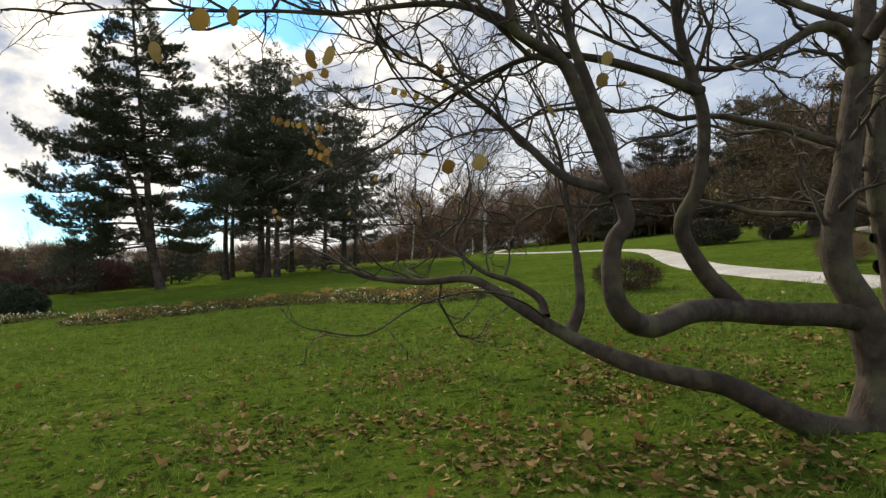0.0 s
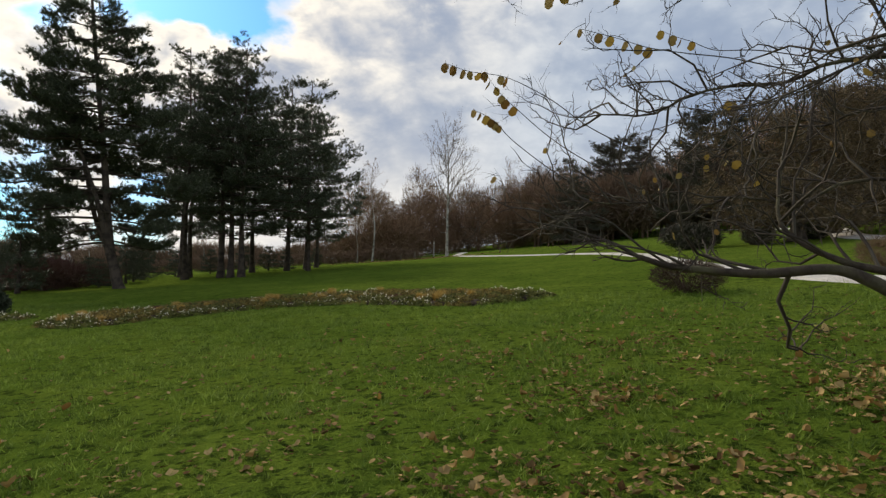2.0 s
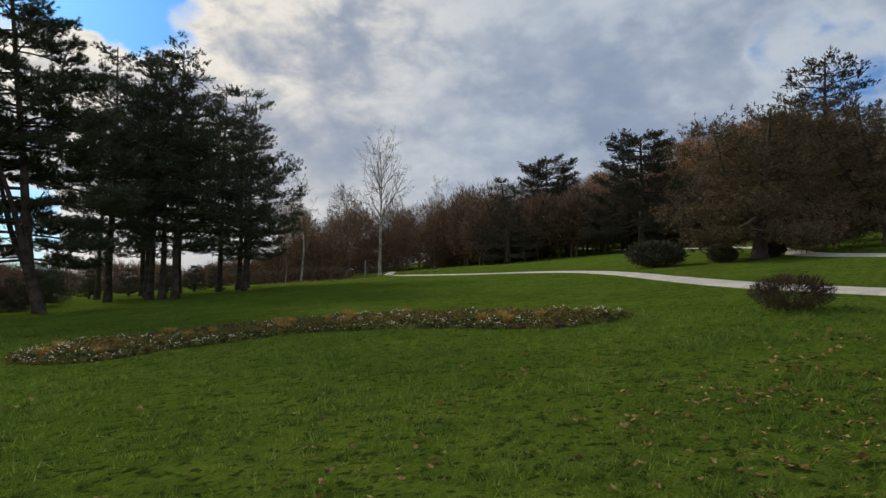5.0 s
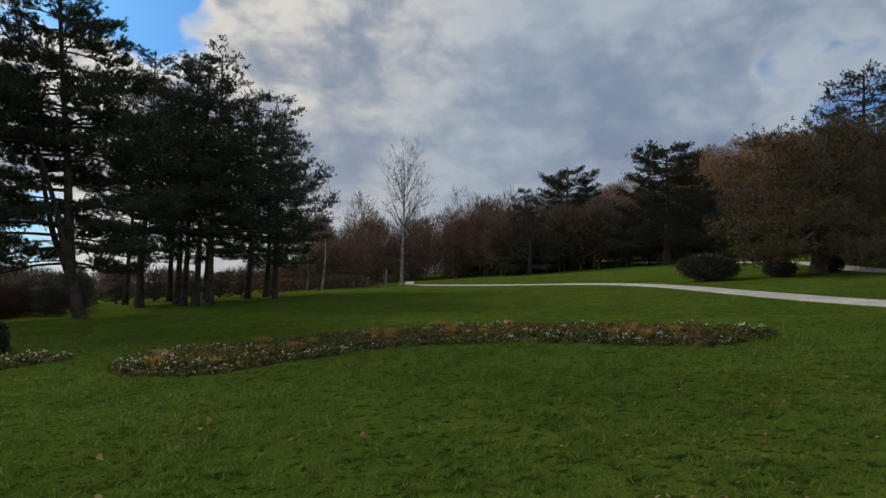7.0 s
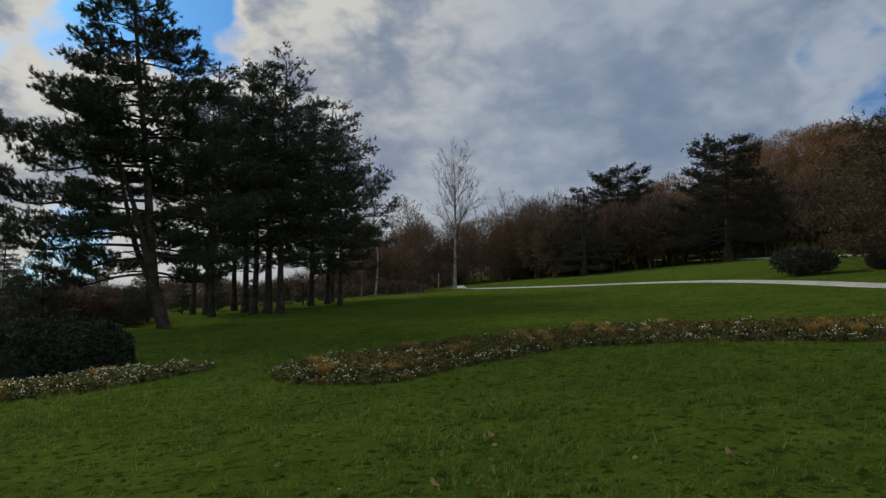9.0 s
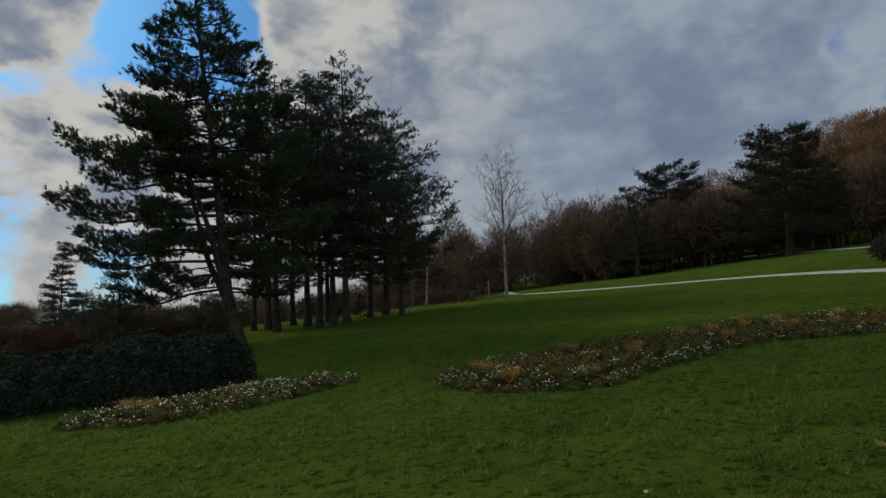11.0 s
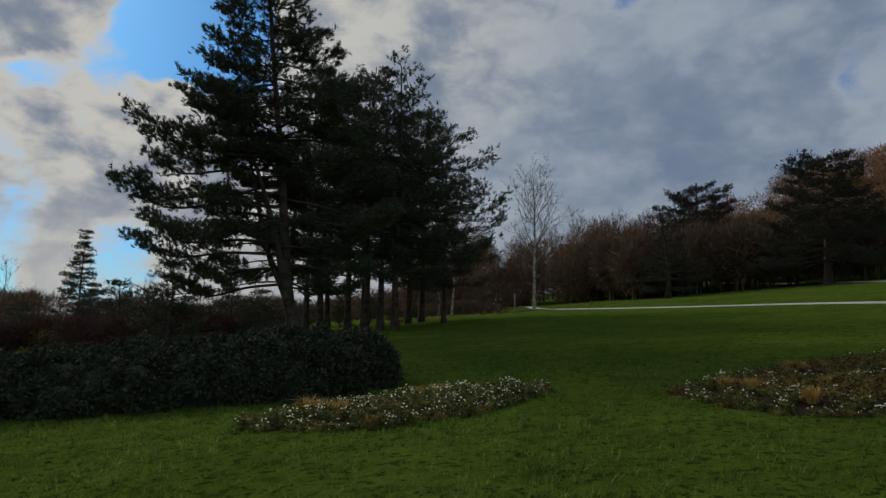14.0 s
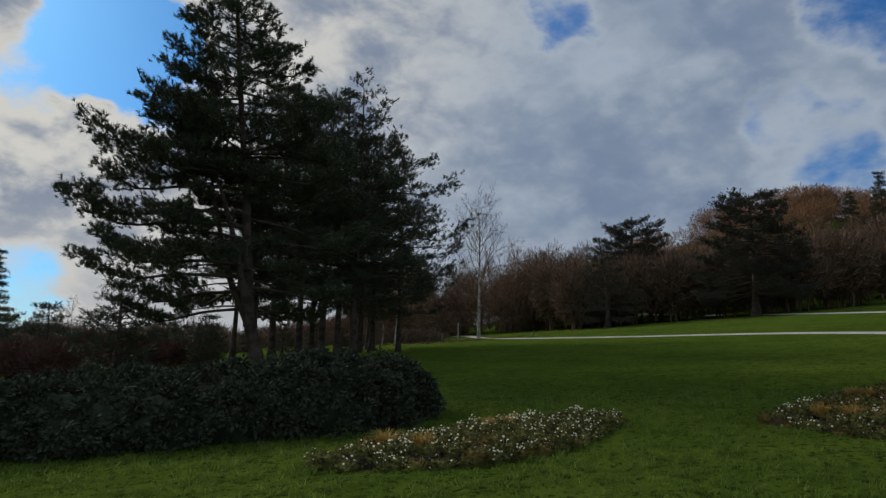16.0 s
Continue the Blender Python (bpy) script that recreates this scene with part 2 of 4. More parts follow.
class Shape:
    """Gathers vertices and faces."""

    def __init__(self):
        self.v, self.f = [], []

    def tube(self, points, radii, sides=6, cap=True):
        start = len(self.v)
        points = [Vector(p) for p in points]
        side = None
        for i, p in enumerate(points):
            along = (points[min(i + 1, len(points) - 1)] - points[max(i - 1, 0)]).normalized()
            if side is None:
                side = along.orthogonal().normalized()
            side = (side - along * side.dot(along)).normalized()
            up = along.cross(side)
            for k in range(sides):
                a = 2 * math.pi * k / sides
                self.v.append(p + (side * math.cos(a) + up * math.sin(a)) * radii[i])
        for i in range(len(points) - 1):
            for k in range(sides):
                a, b = start + i * sides + k, start + i * sides + (k + 1) % sides
                self.f.append((a, b, b + sides, a + sides))
        if cap:
            end = start + (len(points) - 1) * sides
            self.f.append(tuple(range(end, end + sides)))
        return self

    def tri(self, a, b, c):
        n = len(self.v)
        self.v += [a, b, c]
        self.f.append((n, n + 1, n + 2))

    def quad(self, a, b, c, d):
        n = len(self.v)
        self.v += [a, b, c, d]
        self.f.append((n, n + 1, n + 2, n + 3))


def mesh_of(name, shape, mat, smooth=True):
    me = bpy.data.meshes.new(name)
    if isinstance(shape, Shape):
        me.from_pydata([tuple(v) for v in shape.v], [], shape.f)
    else:
        verts, n = shape  # an array of loose triangles
        me.vertices.add(len(verts))
        me.vertices.foreach_set("co", np.asarray(verts, dtype=np.float32).ravel())
        me.loops.add(len(verts))
        me.loops.foreach_set("vertex_index", np.arange(len(verts), dtype=np.int32))
        me.polygons.add(len(verts) // 3)
        me.polygons.foreach_set("loop_start", np.arange(0, len(verts), 3, dtype=np.int32))
        me.update(calc_edges=True)
    if smooth and isinstance(shape, Shape):
        me.polygons.foreach_set("use_smooth", [True] * len(me.polygons))
    me.materials.append(mat)
    me.update()
    return me


def part(name, shape, mat, parent, label="", smooth=True):
    """One mesh object under a thing or a part."""
    ob = new(name, shape if isinstance(shape, bpy.types.Mesh) else mesh_of(name, shape, mat, smooth))
    ob.parent = parent
    return tagged(ob, label, kind="stuff" if name in ("brush", "branchwork", "crown", "foliage") else "")


def thing(name, at, label, category, group="", kind="", turn=0.0, size=1.0):
    """The root of a thing: an Empty at its base."""
    ob = new(name)
    ob.matrix_world = pose(*at, 0, 0, turn)
    ob.scale = (size, size, size)
    return tagged(ob, label, category, group, kind)


def curve_points(points, steps):
    """A smooth line through the points (Catmull-Rom)."""
    pts = [Vector(p) for p in points]
    pts = [pts[0] * 2 - pts[1]] + pts + [pts[-1] * 2 - pts[-2]]
    out = []
    for i in range(1, len(pts) - 2):
        a, b, c, d = pts[i - 1:i + 3]
        for k in range(steps):
            t = k / steps
            out.append(0.5 * ((2 * b) + (c - a) * t + (2 * a - 5 * b + 4 * c - d) * t * t + (3 * b - a - 3 * c + d) * t ** 3))
    return out + [pts[-2]]


def any_way(rnd, up=0.0):
    v = Vector((rnd.gauss(0, 1), rnd.gauss(0, 1), rnd.gauss(0, 1) + up))
    return v.normalized()


def inside(x, y, outline):
    odd = False
    for (x0, y0), (x1, y1) in zip(outline, outline[1:] + outline[:1]):
        if (y0 > y) != (y1 > y) and x < (x1 - x0) * (y - y0) / (y1 - y0) + x0:
            odd = not odd
    return odd


def turned(base, centres, ways, scales, rng):
    """Copies of a cluster of triangles (n, 3) about +z, turned towards ways, as one array."""
    ways = ways / np.linalg.norm(ways, axis=1)[:, None]
    ref = rng.normal(size=ways.shape)
    a = np.cross(ways, ref)
    a /= np.linalg.norm(a, axis=1)[:, None]
    b = np.cross(ways, a)
    m = np.stack([a, b, ways], axis=2)
    return (np.einsum("kij,nj->kni", m, base) * scales[:, None, None] + centres[:, None, :]).reshape(-1, 3)


# ---- the ground ----
def spaced(lo, hi, centre, n):
    u = np.linspace(-1, 1, n)
    s = np.sinh(u * 5.2)
    s /= s[-1]
    return np.where(u < 0, centre + s * (centre - lo), centre + s * (hi - centre))


def build_ground():
    xs, ys = spaced(-1800, 1800, -6, 240), spaced(-1500, 2200, 16, 240)
    shape = Shape()
    for y in ys:
        for x in xs:
            z = ground(x, y)
            if -60 < x < 5 and abs(y) < 90:
                z += 0.035 * noise.noise(Vector((x * 0.5, y * 0.5, 0))) + 0.02 * noise.noise(Vector((x * 1.7, y * 1.7, 4)))
            shape.v.append((x, y, z))
    n = len(xs)
    shape.f = [(j * n + i, j * n + i + 1, (j + 1) * n + i + 1, (j + 1) * n + i) for j in range(len(ys) - 1) for i in range(n - 1)]
    tagged(new("ground", mesh_of("ground", shape, lawn_mat)), "wide sloping park lawn of mown green grass", "lawn", kind="structure")


def build_path(name, line, width, label):
    pts = curve_points([(x, y, 0) for x, y in line], 10)
    shape = Shape()
    for i, p in enumerate(pts):
        along = (pts[min(i + 1, len(pts) - 1)] - pts[max(i - 1, 0)]).normalized()
        side = Vector((along.y, -along.x, 0))
        for k in range(7):
            s = (k / 6 - 0.5) * (width + 0.18 * noise.noise(p * 0.6))
            q = p + side * s
            shape.v.append((q.x, q.y, ground(q.x, q.y) + (-0.06 if k in (0, 6) else 0.02 + 0.015 * (1 - abs(k - 3) / 3))))
    for i in range(len(pts) - 1):
        for k in range(6):
            a = i * 7 + k
            shape.f.append((a, a + 1, a + 8, a + 7))
    tagged(new(name, mesh_of(name, shape, gravel_mat)), label, "path", kind="structure")


build_ground()
build_path("path", [(9.0, -30), (8.6, 0), (8.3, 12), (8.25, 17), (8.7, 22), (10.3, 29), (12.3, 37), (13.4, 45), (12.9, 53), (10.8, 63), (8.6, 78), (7.3, 94), (8.2, 106), (10.2, 118), (11.6, 128), (9.0, 134), (0, 139)], 1.9,
           "pale gravel park path winding across the lawn")
build_path("path", [(21, 18), (22.4, 30), (25.5, 38), (31.5, 47), (39, 60), (46, 82), (53, 108), (60, 140), (62, 165), (52, 178), (38, 190)], 2.4,
           "pale gravel upper path below the wooded hill")

BED_LONG = [(-11.5, 20.5), (-11.2, 19.0), (-10.74, 18.4), (-9.6, 17.9), (-8.5, 18.7), (-7.1, 19.5), (-5.6, 20.2), (-4.26, 19.7), (-2.94, 19.0), (-1.6, 17.6),
            (-0.45, 16.5), (0.4, 16.6), (1.6, 17.3), (0.9, 18.5), (-0.3, 20.2), (-2.2, 22.0), (-4.5, 22.9), (-7.0, 22.7), (-9.2, 21.8), (-10.9, 21.0)]
BED_SMALL = [(-18.15, 20.5), (-17.5, 20.1), (-16.4, 19.9), (-15.1, 20.3), (-14.1, 21.2), (-13.4, 22.15), (-14.0, 22.4), (-15.5, 22.3), (-16.7, 21.6), (-17.6, 21.0)]
BED_END = [(-22.25, 21.65), (-22.6, 21.3), (-23.5, 21.1), (-24.6, 21.3), (-24.9, 21.8), (-24.0, 22.1), (-23.0, 22.05)]


def widened(outline, by):
    """The outline moved outwards (it runs clockwise seen from below, anticlockwise from above)."""
    out = []
    for i, (x, y) in enumerate(outline):
        (ax, ay), (bx, by_) = outline[i - 1], outline[(i + 1) % len(outline)]
        dx, dy = bx - ax, by_ - ay
        d = math.hypot(dx, dy)
        out.append((x + dy / d * by, y - dx / d * by))
    return out


BED_LONG, BED_SMALL, BED_END = (widened(b, 0.16) for b in (BED_LONG, BED_SMALL, BED_END))
BEDS = (BED_LONG, BED_SMALL, BED_END)


# ---- trees ----
def grow(shape, rnd, at, way, length, radius, level, sides, kids, droop=0.0, wander=0.25, tips=None, ratio=(0.32, 0.6), finest=0.0022):
    """A branch that wanders and bears smaller ones."""
    steps = 5 if level > 1 else 3
    pts, p, d = [Vector(at)], Vector(at), Vector(way).normalized()
    for i in range(steps):
        d = (d + any_way(rnd) * wander + Vector((0, 0, droop))).normalized()
        p = p + d * (length / steps)
        pts.append(p.copy())
    radii = [radius * (1 - 0.75 * i / steps) for i in range(steps + 1)]
    shape.tube(pts, radii, sides, cap=False)
    if level <= 1:
        if tips is not None:
            tips.append((pts[-1], d))
        return
    for k in range(kids):
        u = 0.25 + 0.75 * (k + rnd.random()) / kids
        i = min(int(u * steps), steps - 1)
        q = pts[i].lerp(pts[i + 1], u * steps - i)
        along = (pts[i + 1] - pts[i]).normalized()
        out = (along * 0.8 + any_way(rnd, 0.25) * 0.8).normalized()
        grow(shape, rnd, q, out, length * rnd.uniform(*ratio), max(radius * 0.5, finest), level - 1, 3 if level <= 3 else 4, kids, droop, wander, tips, ratio, finest)


def leaf_mesh(name, mat, long, wide, bend, rnd):
    s = Shape()
    n = 7
    rim = []
    for k in range(2 * n):
        a = math.pi * k / n
        x = math.sin(a) * wide * 0.5 * (1 + 0.12 * math.cos(a)) * rnd.uniform(0.68, 1.12)
        y = long * 0.5 * (1 - math.cos(a))
        rim.append(Vector((x, y, bend * ((y / long - 0.5) ** 2 * 2.0 + (x / wide) ** 2 * rnd.uniform(0.6, 1.6)))))
    s.v = [Vector((0, long * 0.5, -0.1 * bend))] + rim
    s.f = [(0, 1 + k, 1 + (k + 1) % (2 * n)) for k in range(2 * n)]
    s.tube([(0, -0.3 * long, 0.002), (0, 0, 0.001)], [0.0012, 0.0012], 3, False)
    return mesh_of(name, s, mat)


def build_garden_tree():
    """The old many-stemmed tree that overhangs the start of the walk."""
    rnd = random.Random(11)
    base = Vector((2.86, 4.35, ground(2.86, 4.35) - 0.05))
    tree = thing("spreading_tree", base, "old low-branched tree with grey bark and a few yellow leaves", "tree")
    limbs = [
        ("trunk", [(2.80, 4.35, 0.20), (2.82, 4.34, 0.7), (2.72, 4.32, 1.1), (2.58, 4.32, 1.4), (2.58, 4.32, 1.75), (2.68, 4.35, 2.25), (2.80, 4.4, 2.9), (2.9, 4.5, 3.7), (2.95, 4.7, 4.6)], 0.155, 0.05, 0.0),
        ("trunk", [(3.06, 4.45, 0.26), (3.10, 4.5, 0.75), (3.12, 4.6, 1.4), (3.02, 4.6, 2.1), (3.18, 4.7, 2.9), (3.4, 4.9, 3.9), (3.7, 5.2, 4.9)], 0.13, 0.04, 0.0),
        ("limb", [(2.78, 4.32, 0.32), (2.48, 4.28, 0.37), (2.20, 4.25, 0.46), (1.83, 4.22, 0.64), (1.51, 4.20, 0.70), (1.26, 4.35, 0.75), (1.03, 4.50, 0.84), (0.87, 4.65, 0.92), (0.61, 4.75, 1.07), (0.37, 4.86, 1.22), (0.17, 4.95, 1.29), (-0.18, 5.10, 1.26), (-0.54, 5.20, 1.29), (-0.75, 5.30, 1.35)], 0.108, 0.016, 0.80),
        ("limb", [(0.91, 4.65, 0.92), (1.00, 4.75, 1.12), (1.00, 4.85, 1.40), (0.98, 4.95, 1.61), (0.95, 5.00, 1.91), (0.91, 5.10, 2.27), (0.79, 5.20, 2.65)], 0.050, 0.012, 0.45),
        ("limb", [(0.75, 4.72, 1.03), (0.72, 4.80, 1.15), (0.54, 4.90, 1.27), (0.34, 5.05, 1.34), (0.18, 5.20, 1.46), (0.11, 5.30, 1.62), (0.20, 5.40, 1.97)], 0.040, 0.008, 0.35),
        ("limb", [(2.68, 4.3, 1.07), (2.2, 4.15, 1.10), (1.72, 4.00, 1.14), (1.37, 3.70, 1.14), (1.12, 3.50, 1.08), (0.92, 3.35, 1.16), (0.84, 3.30, 1.30), (0.85, 3.30, 1.49), (0.92, 3.30, 1.62), (0.85, 3.30, 1.83), (0.74, 3.30, 2.07), (0.61, 3.25, 2.34), (0.44, 3.20, 2.44), (0.34, 3.15, 2.52), (0.32, 3.10, 2.8), (0.2, 3.0, 3.3)], 0.088, 0.018, 0.72),
        ("limb", [(0.38, 3.17, 2.48), (0.22, 3.20, 2.59), (0.00, 3.30, 2.67), (-0.26, 3.40, 2.69), (-0.53, 3.50, 2.70), (-0.86, 3.60, 2.75), (-1.26, 3.70, 2.79), (-1.86, 3.80, 2.84), (-2.3, 3.90, 2.84)], 0.026, 0.004, 0.15),
        ("limb", [(0.89, 3.30, 1.72), (0.85, 3.40, 2.01), (0.76, 3.45, 2.34), (0.67, 3.50, 2.63), (0.61, 3.50, 2.96), (0.4, 3.6, 3.5)], 0.050, 0.015, 0.4),
        ("limb", [(0.86, 3.30, 1.76), (0.66, 3.50, 1.84), (0.47, 3.70, 2.06), (0.23, 3.90, 2.33), (-0.04, 4.10, 2.57), (-0.30, 4.30, 2.78), (-0.7, 4.6, 3.0)], 0.034, 0.006, 0.3),
        ("limb", [(1.81, 4.05, 1.14), (1.57, 4.00, 1.38), (1.43, 3.95, 1.63), (1.50, 3.90, 1.87), (1.54, 3.90, 2.22), (1.46, 3.90, 2.52), (1.39, 3.90, 2.82), (1.34, 3.90, 3.16), (1.2, 3.9, 3.8)], 0.064, 0.022, 0.6),
        ("limb", [(1.52, 3.90, 2.40), (1.19, 3.80, 2.49), (0.86, 3.75, 2.55), (0.54, 3.75, 2.56), (0.29, 3.80, 2.48), (0.00, 3.90, 2.33), (-0.30, 4.00, 2.13)], 0.040, 0.006, 0.3),
        ("limb", [(2.74, 4.38, 2.75), (2.6, 4.3, 2.92), (2.4, 4.25, 2.93), (2.15, 4.2, 2.78), (1.75, 4.1, 2.62), (1.4, 4.1, 2.66), (0.9, 4.2, 2.9)], 0.055, 0.010, 0.3),
        ("limb", [(2.64, 4.36, 2.2), (2.1, 4.9, 2.5), (1.4, 5.5, 2.7), (0.7, 6.0, 2.72), (0.0, 6.4, 2.6), (-0.6, 6.7, 2.5)], 0.034, 0.006, 0.25),
        ("limb", [(2.60, 4.33, 1.7), (2.0, 4.9, 1.85), (1.3, 5.5, 1.95), (0.5, 6.0, 1.85), (-0.2, 6.3, 1.75), (-0.9, 6.55, 1.8)], 0.026, 0.005, 0.25),
        ("limb", [(2.8, 4.4, 3.0), (2.2, 4.9, 3.5), (1.5, 5.3, 3.8), (0.7, 5.7, 3.85), (-0.1, 6.0, 3.7), (-0.8, 6.2, 3.5)], 0.036, 0.006, 0.25),
        ("limb", [(3.05, 4.62, 2.0), (3.2, 5.3, 2.4), (2.9, 6.2, 2.7), (2.3, 7.0, 2.8), (1.6, 7.7, 2.7), (0.9, 8.3, 2.5)], 0.036, 0.006, 0.25),
        ("limb", [(3.0, 4.6, 1.6), (3.5, 5.2, 1.8), (3.6, 6.0, 2.0), (3.2, 6.9, 2.1), (2.6, 7.6, 2.0)], 0.04, 0.006, 0.25),
        ("limb", [(2.9, 4.5, 3.7), (2.4, 4.2, 4.3), (1.6, 3.9, 4.6), (0.8, 3.8, 4.5), (0.1, 3.9, 4.3)], 0.050, 0.008, 0.25),
        ("limb", [(3.1, 4.66, 2.6), (3.8, 4.5, 3.0), (4.6, 4.2, 3.2), (5.4, 4.1, 3.1)], 0.06, 0.01, 0.3),
        ("limb", [(3.05, 4.62, 1.4), (3.8, 5.0, 1.7), (4.7, 5.4, 1.8), (5.5, 5.8, 1.7)], 0.06, 0.01, 0.3),
        ("limb", [(0.75, 4.70, 1.02), (0.52, 4.25, 1.16), (0.22, 3.65, 1.24), (-0.08, 3.25, 1.19), (-0.30, 3.0, 1.07), (-0.52, 2.82, 1.11)], 0.008, 0.003, 0.5),
        ("limb", [(2.8, 4.33, 2.9), (2.9, 3.8, 3.4), (2.8, 3.1, 3.7), (2.5, 2.4, 3.8)], 0.05, 0.01, 0.3),
    ]
    tips = []
    for name, line, thick, thin, bare in limbs:
        pts = curve_points(line, 6)
        n = len(pts)
        s = Shape()
        radii = []
        for i, p in enumerate(pts):
            u = i / (n - 1)
            r = thick + (thin - thick) * u ** 0.65
            if name == "trunk" and i < 7:
                r *= 1 + 0.55 * (1 - i / 7) ** 2
            radii.append(r * (1 + 0.10 * noise.noise(p * 3.1)))
        rel = [p - base + Vector((noise.noise(p * 2.3), noise.noise(p * 2.3 + Vector((5, 0, 0))), noise.noise(p * 2.3 + Vector((0, 7, 0))))) * (min(thick * 0.25, 0.02) if line[0][0] < 2.5 or name == "trunk" or thick > 0.05 else 0.11 * min(1, 4 * i / n)) for i, p in enumerate(pts)]
        s.tube(rel, radii, 12 if thick > 0.05 else 8)
        limb = part(name, s, bark_mat, tree)
        tw = Shape()
        base_heavy = line[0][0] > 2.5 and line[-1][0] > 2
        bare = max(bare, 0.4) if line[0][0] > 2.5 else bare
        count = int((5 if base_heavy or thick < 0.01 else 10) * (1 - bare) * sum((pts[i + 1] - pts[i]).length for i in range(n - 1)))
        for k in range(count):
            u = bare + (1 - bare) * (k + rnd.random()) / count
            i = min(int(u * (n - 1)), n - 2)
            along = (rel[i + 1] - rel[i]).normalized()
            way = (along * 0.8 + any_way(rnd, 1.0) * 0.8).normalized()
            grow(tw, rnd, rel[i], way, rnd.uniform(0.35, 1.15) * (0.25 if thick < 0.01 else 1), 0.003 if thick < 0.01 else max(min(radii[i] * 0.5, 0.020), 0.010), 2 if thick < 0.01 else 3, 4, 3 if thick < 0.01 else 5, 0.03, 0.60, tips, (0.16, 0.46), 0.0032)
        grow(tw, rnd, rel[-1], rel[-1] - rel[-3], 0.2 if thick < 0.01 else 0.7, thin, 2 if thick < 0.01 else 3, 4, 5, 0.02, 0.25, tips)
        if tw.f:
            part("brush", tw, twig_mat, limb)
    # long whips that still carry rows of leaves
    leaves = [leaf_mesh("leaf", m, 0.075, 0.070, 0.02, rnd) for m in (yellow_leaf_mat, brown_leaf_mat, yellow_leaf_mat, pale_leaf_mat)]

    def hang(at, way, mesh, size):
        ob = part("leaf", mesh, None, tree)
        q = Vector((way.x, way.y, -0.9)).normalized().to_track_quat("Y", "Z")
        ob.matrix_parent_inverse = Matrix()
        ob.matrix_basis = Matrix.LocRotScale(at, q @ Euler((0, rnd.uniform(-0.8, 0.8), 0)).to_quaternion(), (size,) * 3)

    whips = [((0.2, 6.4, 2.0), (-0.50, 6.8, 2.43), (-0.91, 6.8, 2.69), (-1.28, 6.8, 2.86), (-1.60, 6.8, 2.90), (-1.80, 6.8, 2.96), 9),
             ((-0.2, 6.5, 1.9), (-0.60, 6.7, 2.15), (-0.91, 6.8, 2.37), (-1.22, 6.8, 2.62), (-1.36, 6.8, 2.75), (-1.47, 6.8, 2.90), 6),
             ((-0.3, 6.6, 1.8), (-0.70, 7.0, 2.05), (-1.11, 7.2, 2.39), (-1.28, 7.25, 2.57), (-1.37, 7.25, 2.64), (-1.50, 7.25, 2.70), 6),
             ((0.9, 6.2, 2.8), (0.5, 6.5, 3.0), (0.2, 6.7, 3.1), (-0.10, 6.75, 3.15), (-0.38, 6.75, 3.22), (-0.68, 6.75, 3.28), 6),
             ((0.9, 5.9, 2.8), (0.6, 6.3, 3.0), (0.4, 6.6, 3.1), (0.25, 6.7, 3.2), (0.15, 6.75, 3.25), (0.0, 6.75, 3.3), 4),
             ((-0.8, 4.7, 3.0), (-0.78, 4.8, 2.95), (-0.75, 4.9, 2.9), (-0.95, 5.2, 2.95), (-1.1, 5.35, 2.97), (-1.25, 5.5, 2.98), 5)]
    for *line, count in whips:
        pts = [p - base for p in curve_points(line, 6)]
        part("twig", Shape().tube(pts, [0.006 - 0.004 * i / (len(pts) - 1) for i in range(len(pts))], 4), twig_mat, tree)
        for k in range(count):
            u = 0.60 + 0.40 * k / max(count - 1, 1)
            i = int(u * (len(pts) - 1))
            hang(pts[i], Vector((rnd.gauss(0, 0.25), 0.5, 0)), leaves[(0, 1, 1)[k % 3]], rnd.uniform(0.95, 1.25))
    for p, d in rnd.sample(tips, 110):
        hang(p, Vector((rnd.gauss(0, 0.4), rnd.gauss(0.2, 0.4), 0)), rnd.choice(leaves), rnd.uniform(0.4, 0.85))
    for p in ((-0.78, 2.30, 2.22), (-0.68, 2.30, 2.23), (-0.94, 2.28, 2.10), (-0.44, 2.35, 2.10), (-0.36, 2.4, 2.13), (0.70, 2.9, 2.20), (0.45, 2.8, 2.03), (0.2, 3.0, 1.86), (0.05, 3.0, 1.84), (0.75, 3.0, 2.33)):
        hang(Vector(p) - base, Vector((rnd.gauss(0, 0.3), 0.5, 0)), leaves[rnd.randrange(2)], rnd.uniform(0.85, 1.1))
        stalk = [Vector(p) - base, Vector(p) - base + Vector((0.03, 0.25, 0.22)), Vector(p) - base + Vector((0.10, 0.6, 0.35))]
        part("twig", Shape().tube(stalk, [0.002, 0.003, 0.004], 3), twig_mat, tree)


def needle_tuft(rng, blades, wide):
    """A shoot about +z, one unit long, set round with needles like a bottle brush."""
    out = []
    for k in range(blades):
        a, t = rng.uniform(0, 2 * np.pi), rng.uniform(0.15, 1.45)
        root = np.array([0, 0, 0.42 * (k + rng.random()) / blades])
        tip = root + np.array([np.cos(a) * np.sin(t), np.sin(a) * np.sin(t), np.cos(t)]) * rng.uniform(0.36, 0.56)
        side = np.cross(tip - root, rng.normal(size=3))
        side *= wide / np.linalg.norm(side)
        out += [root - side, root + side, tip]
    return np.array(out)


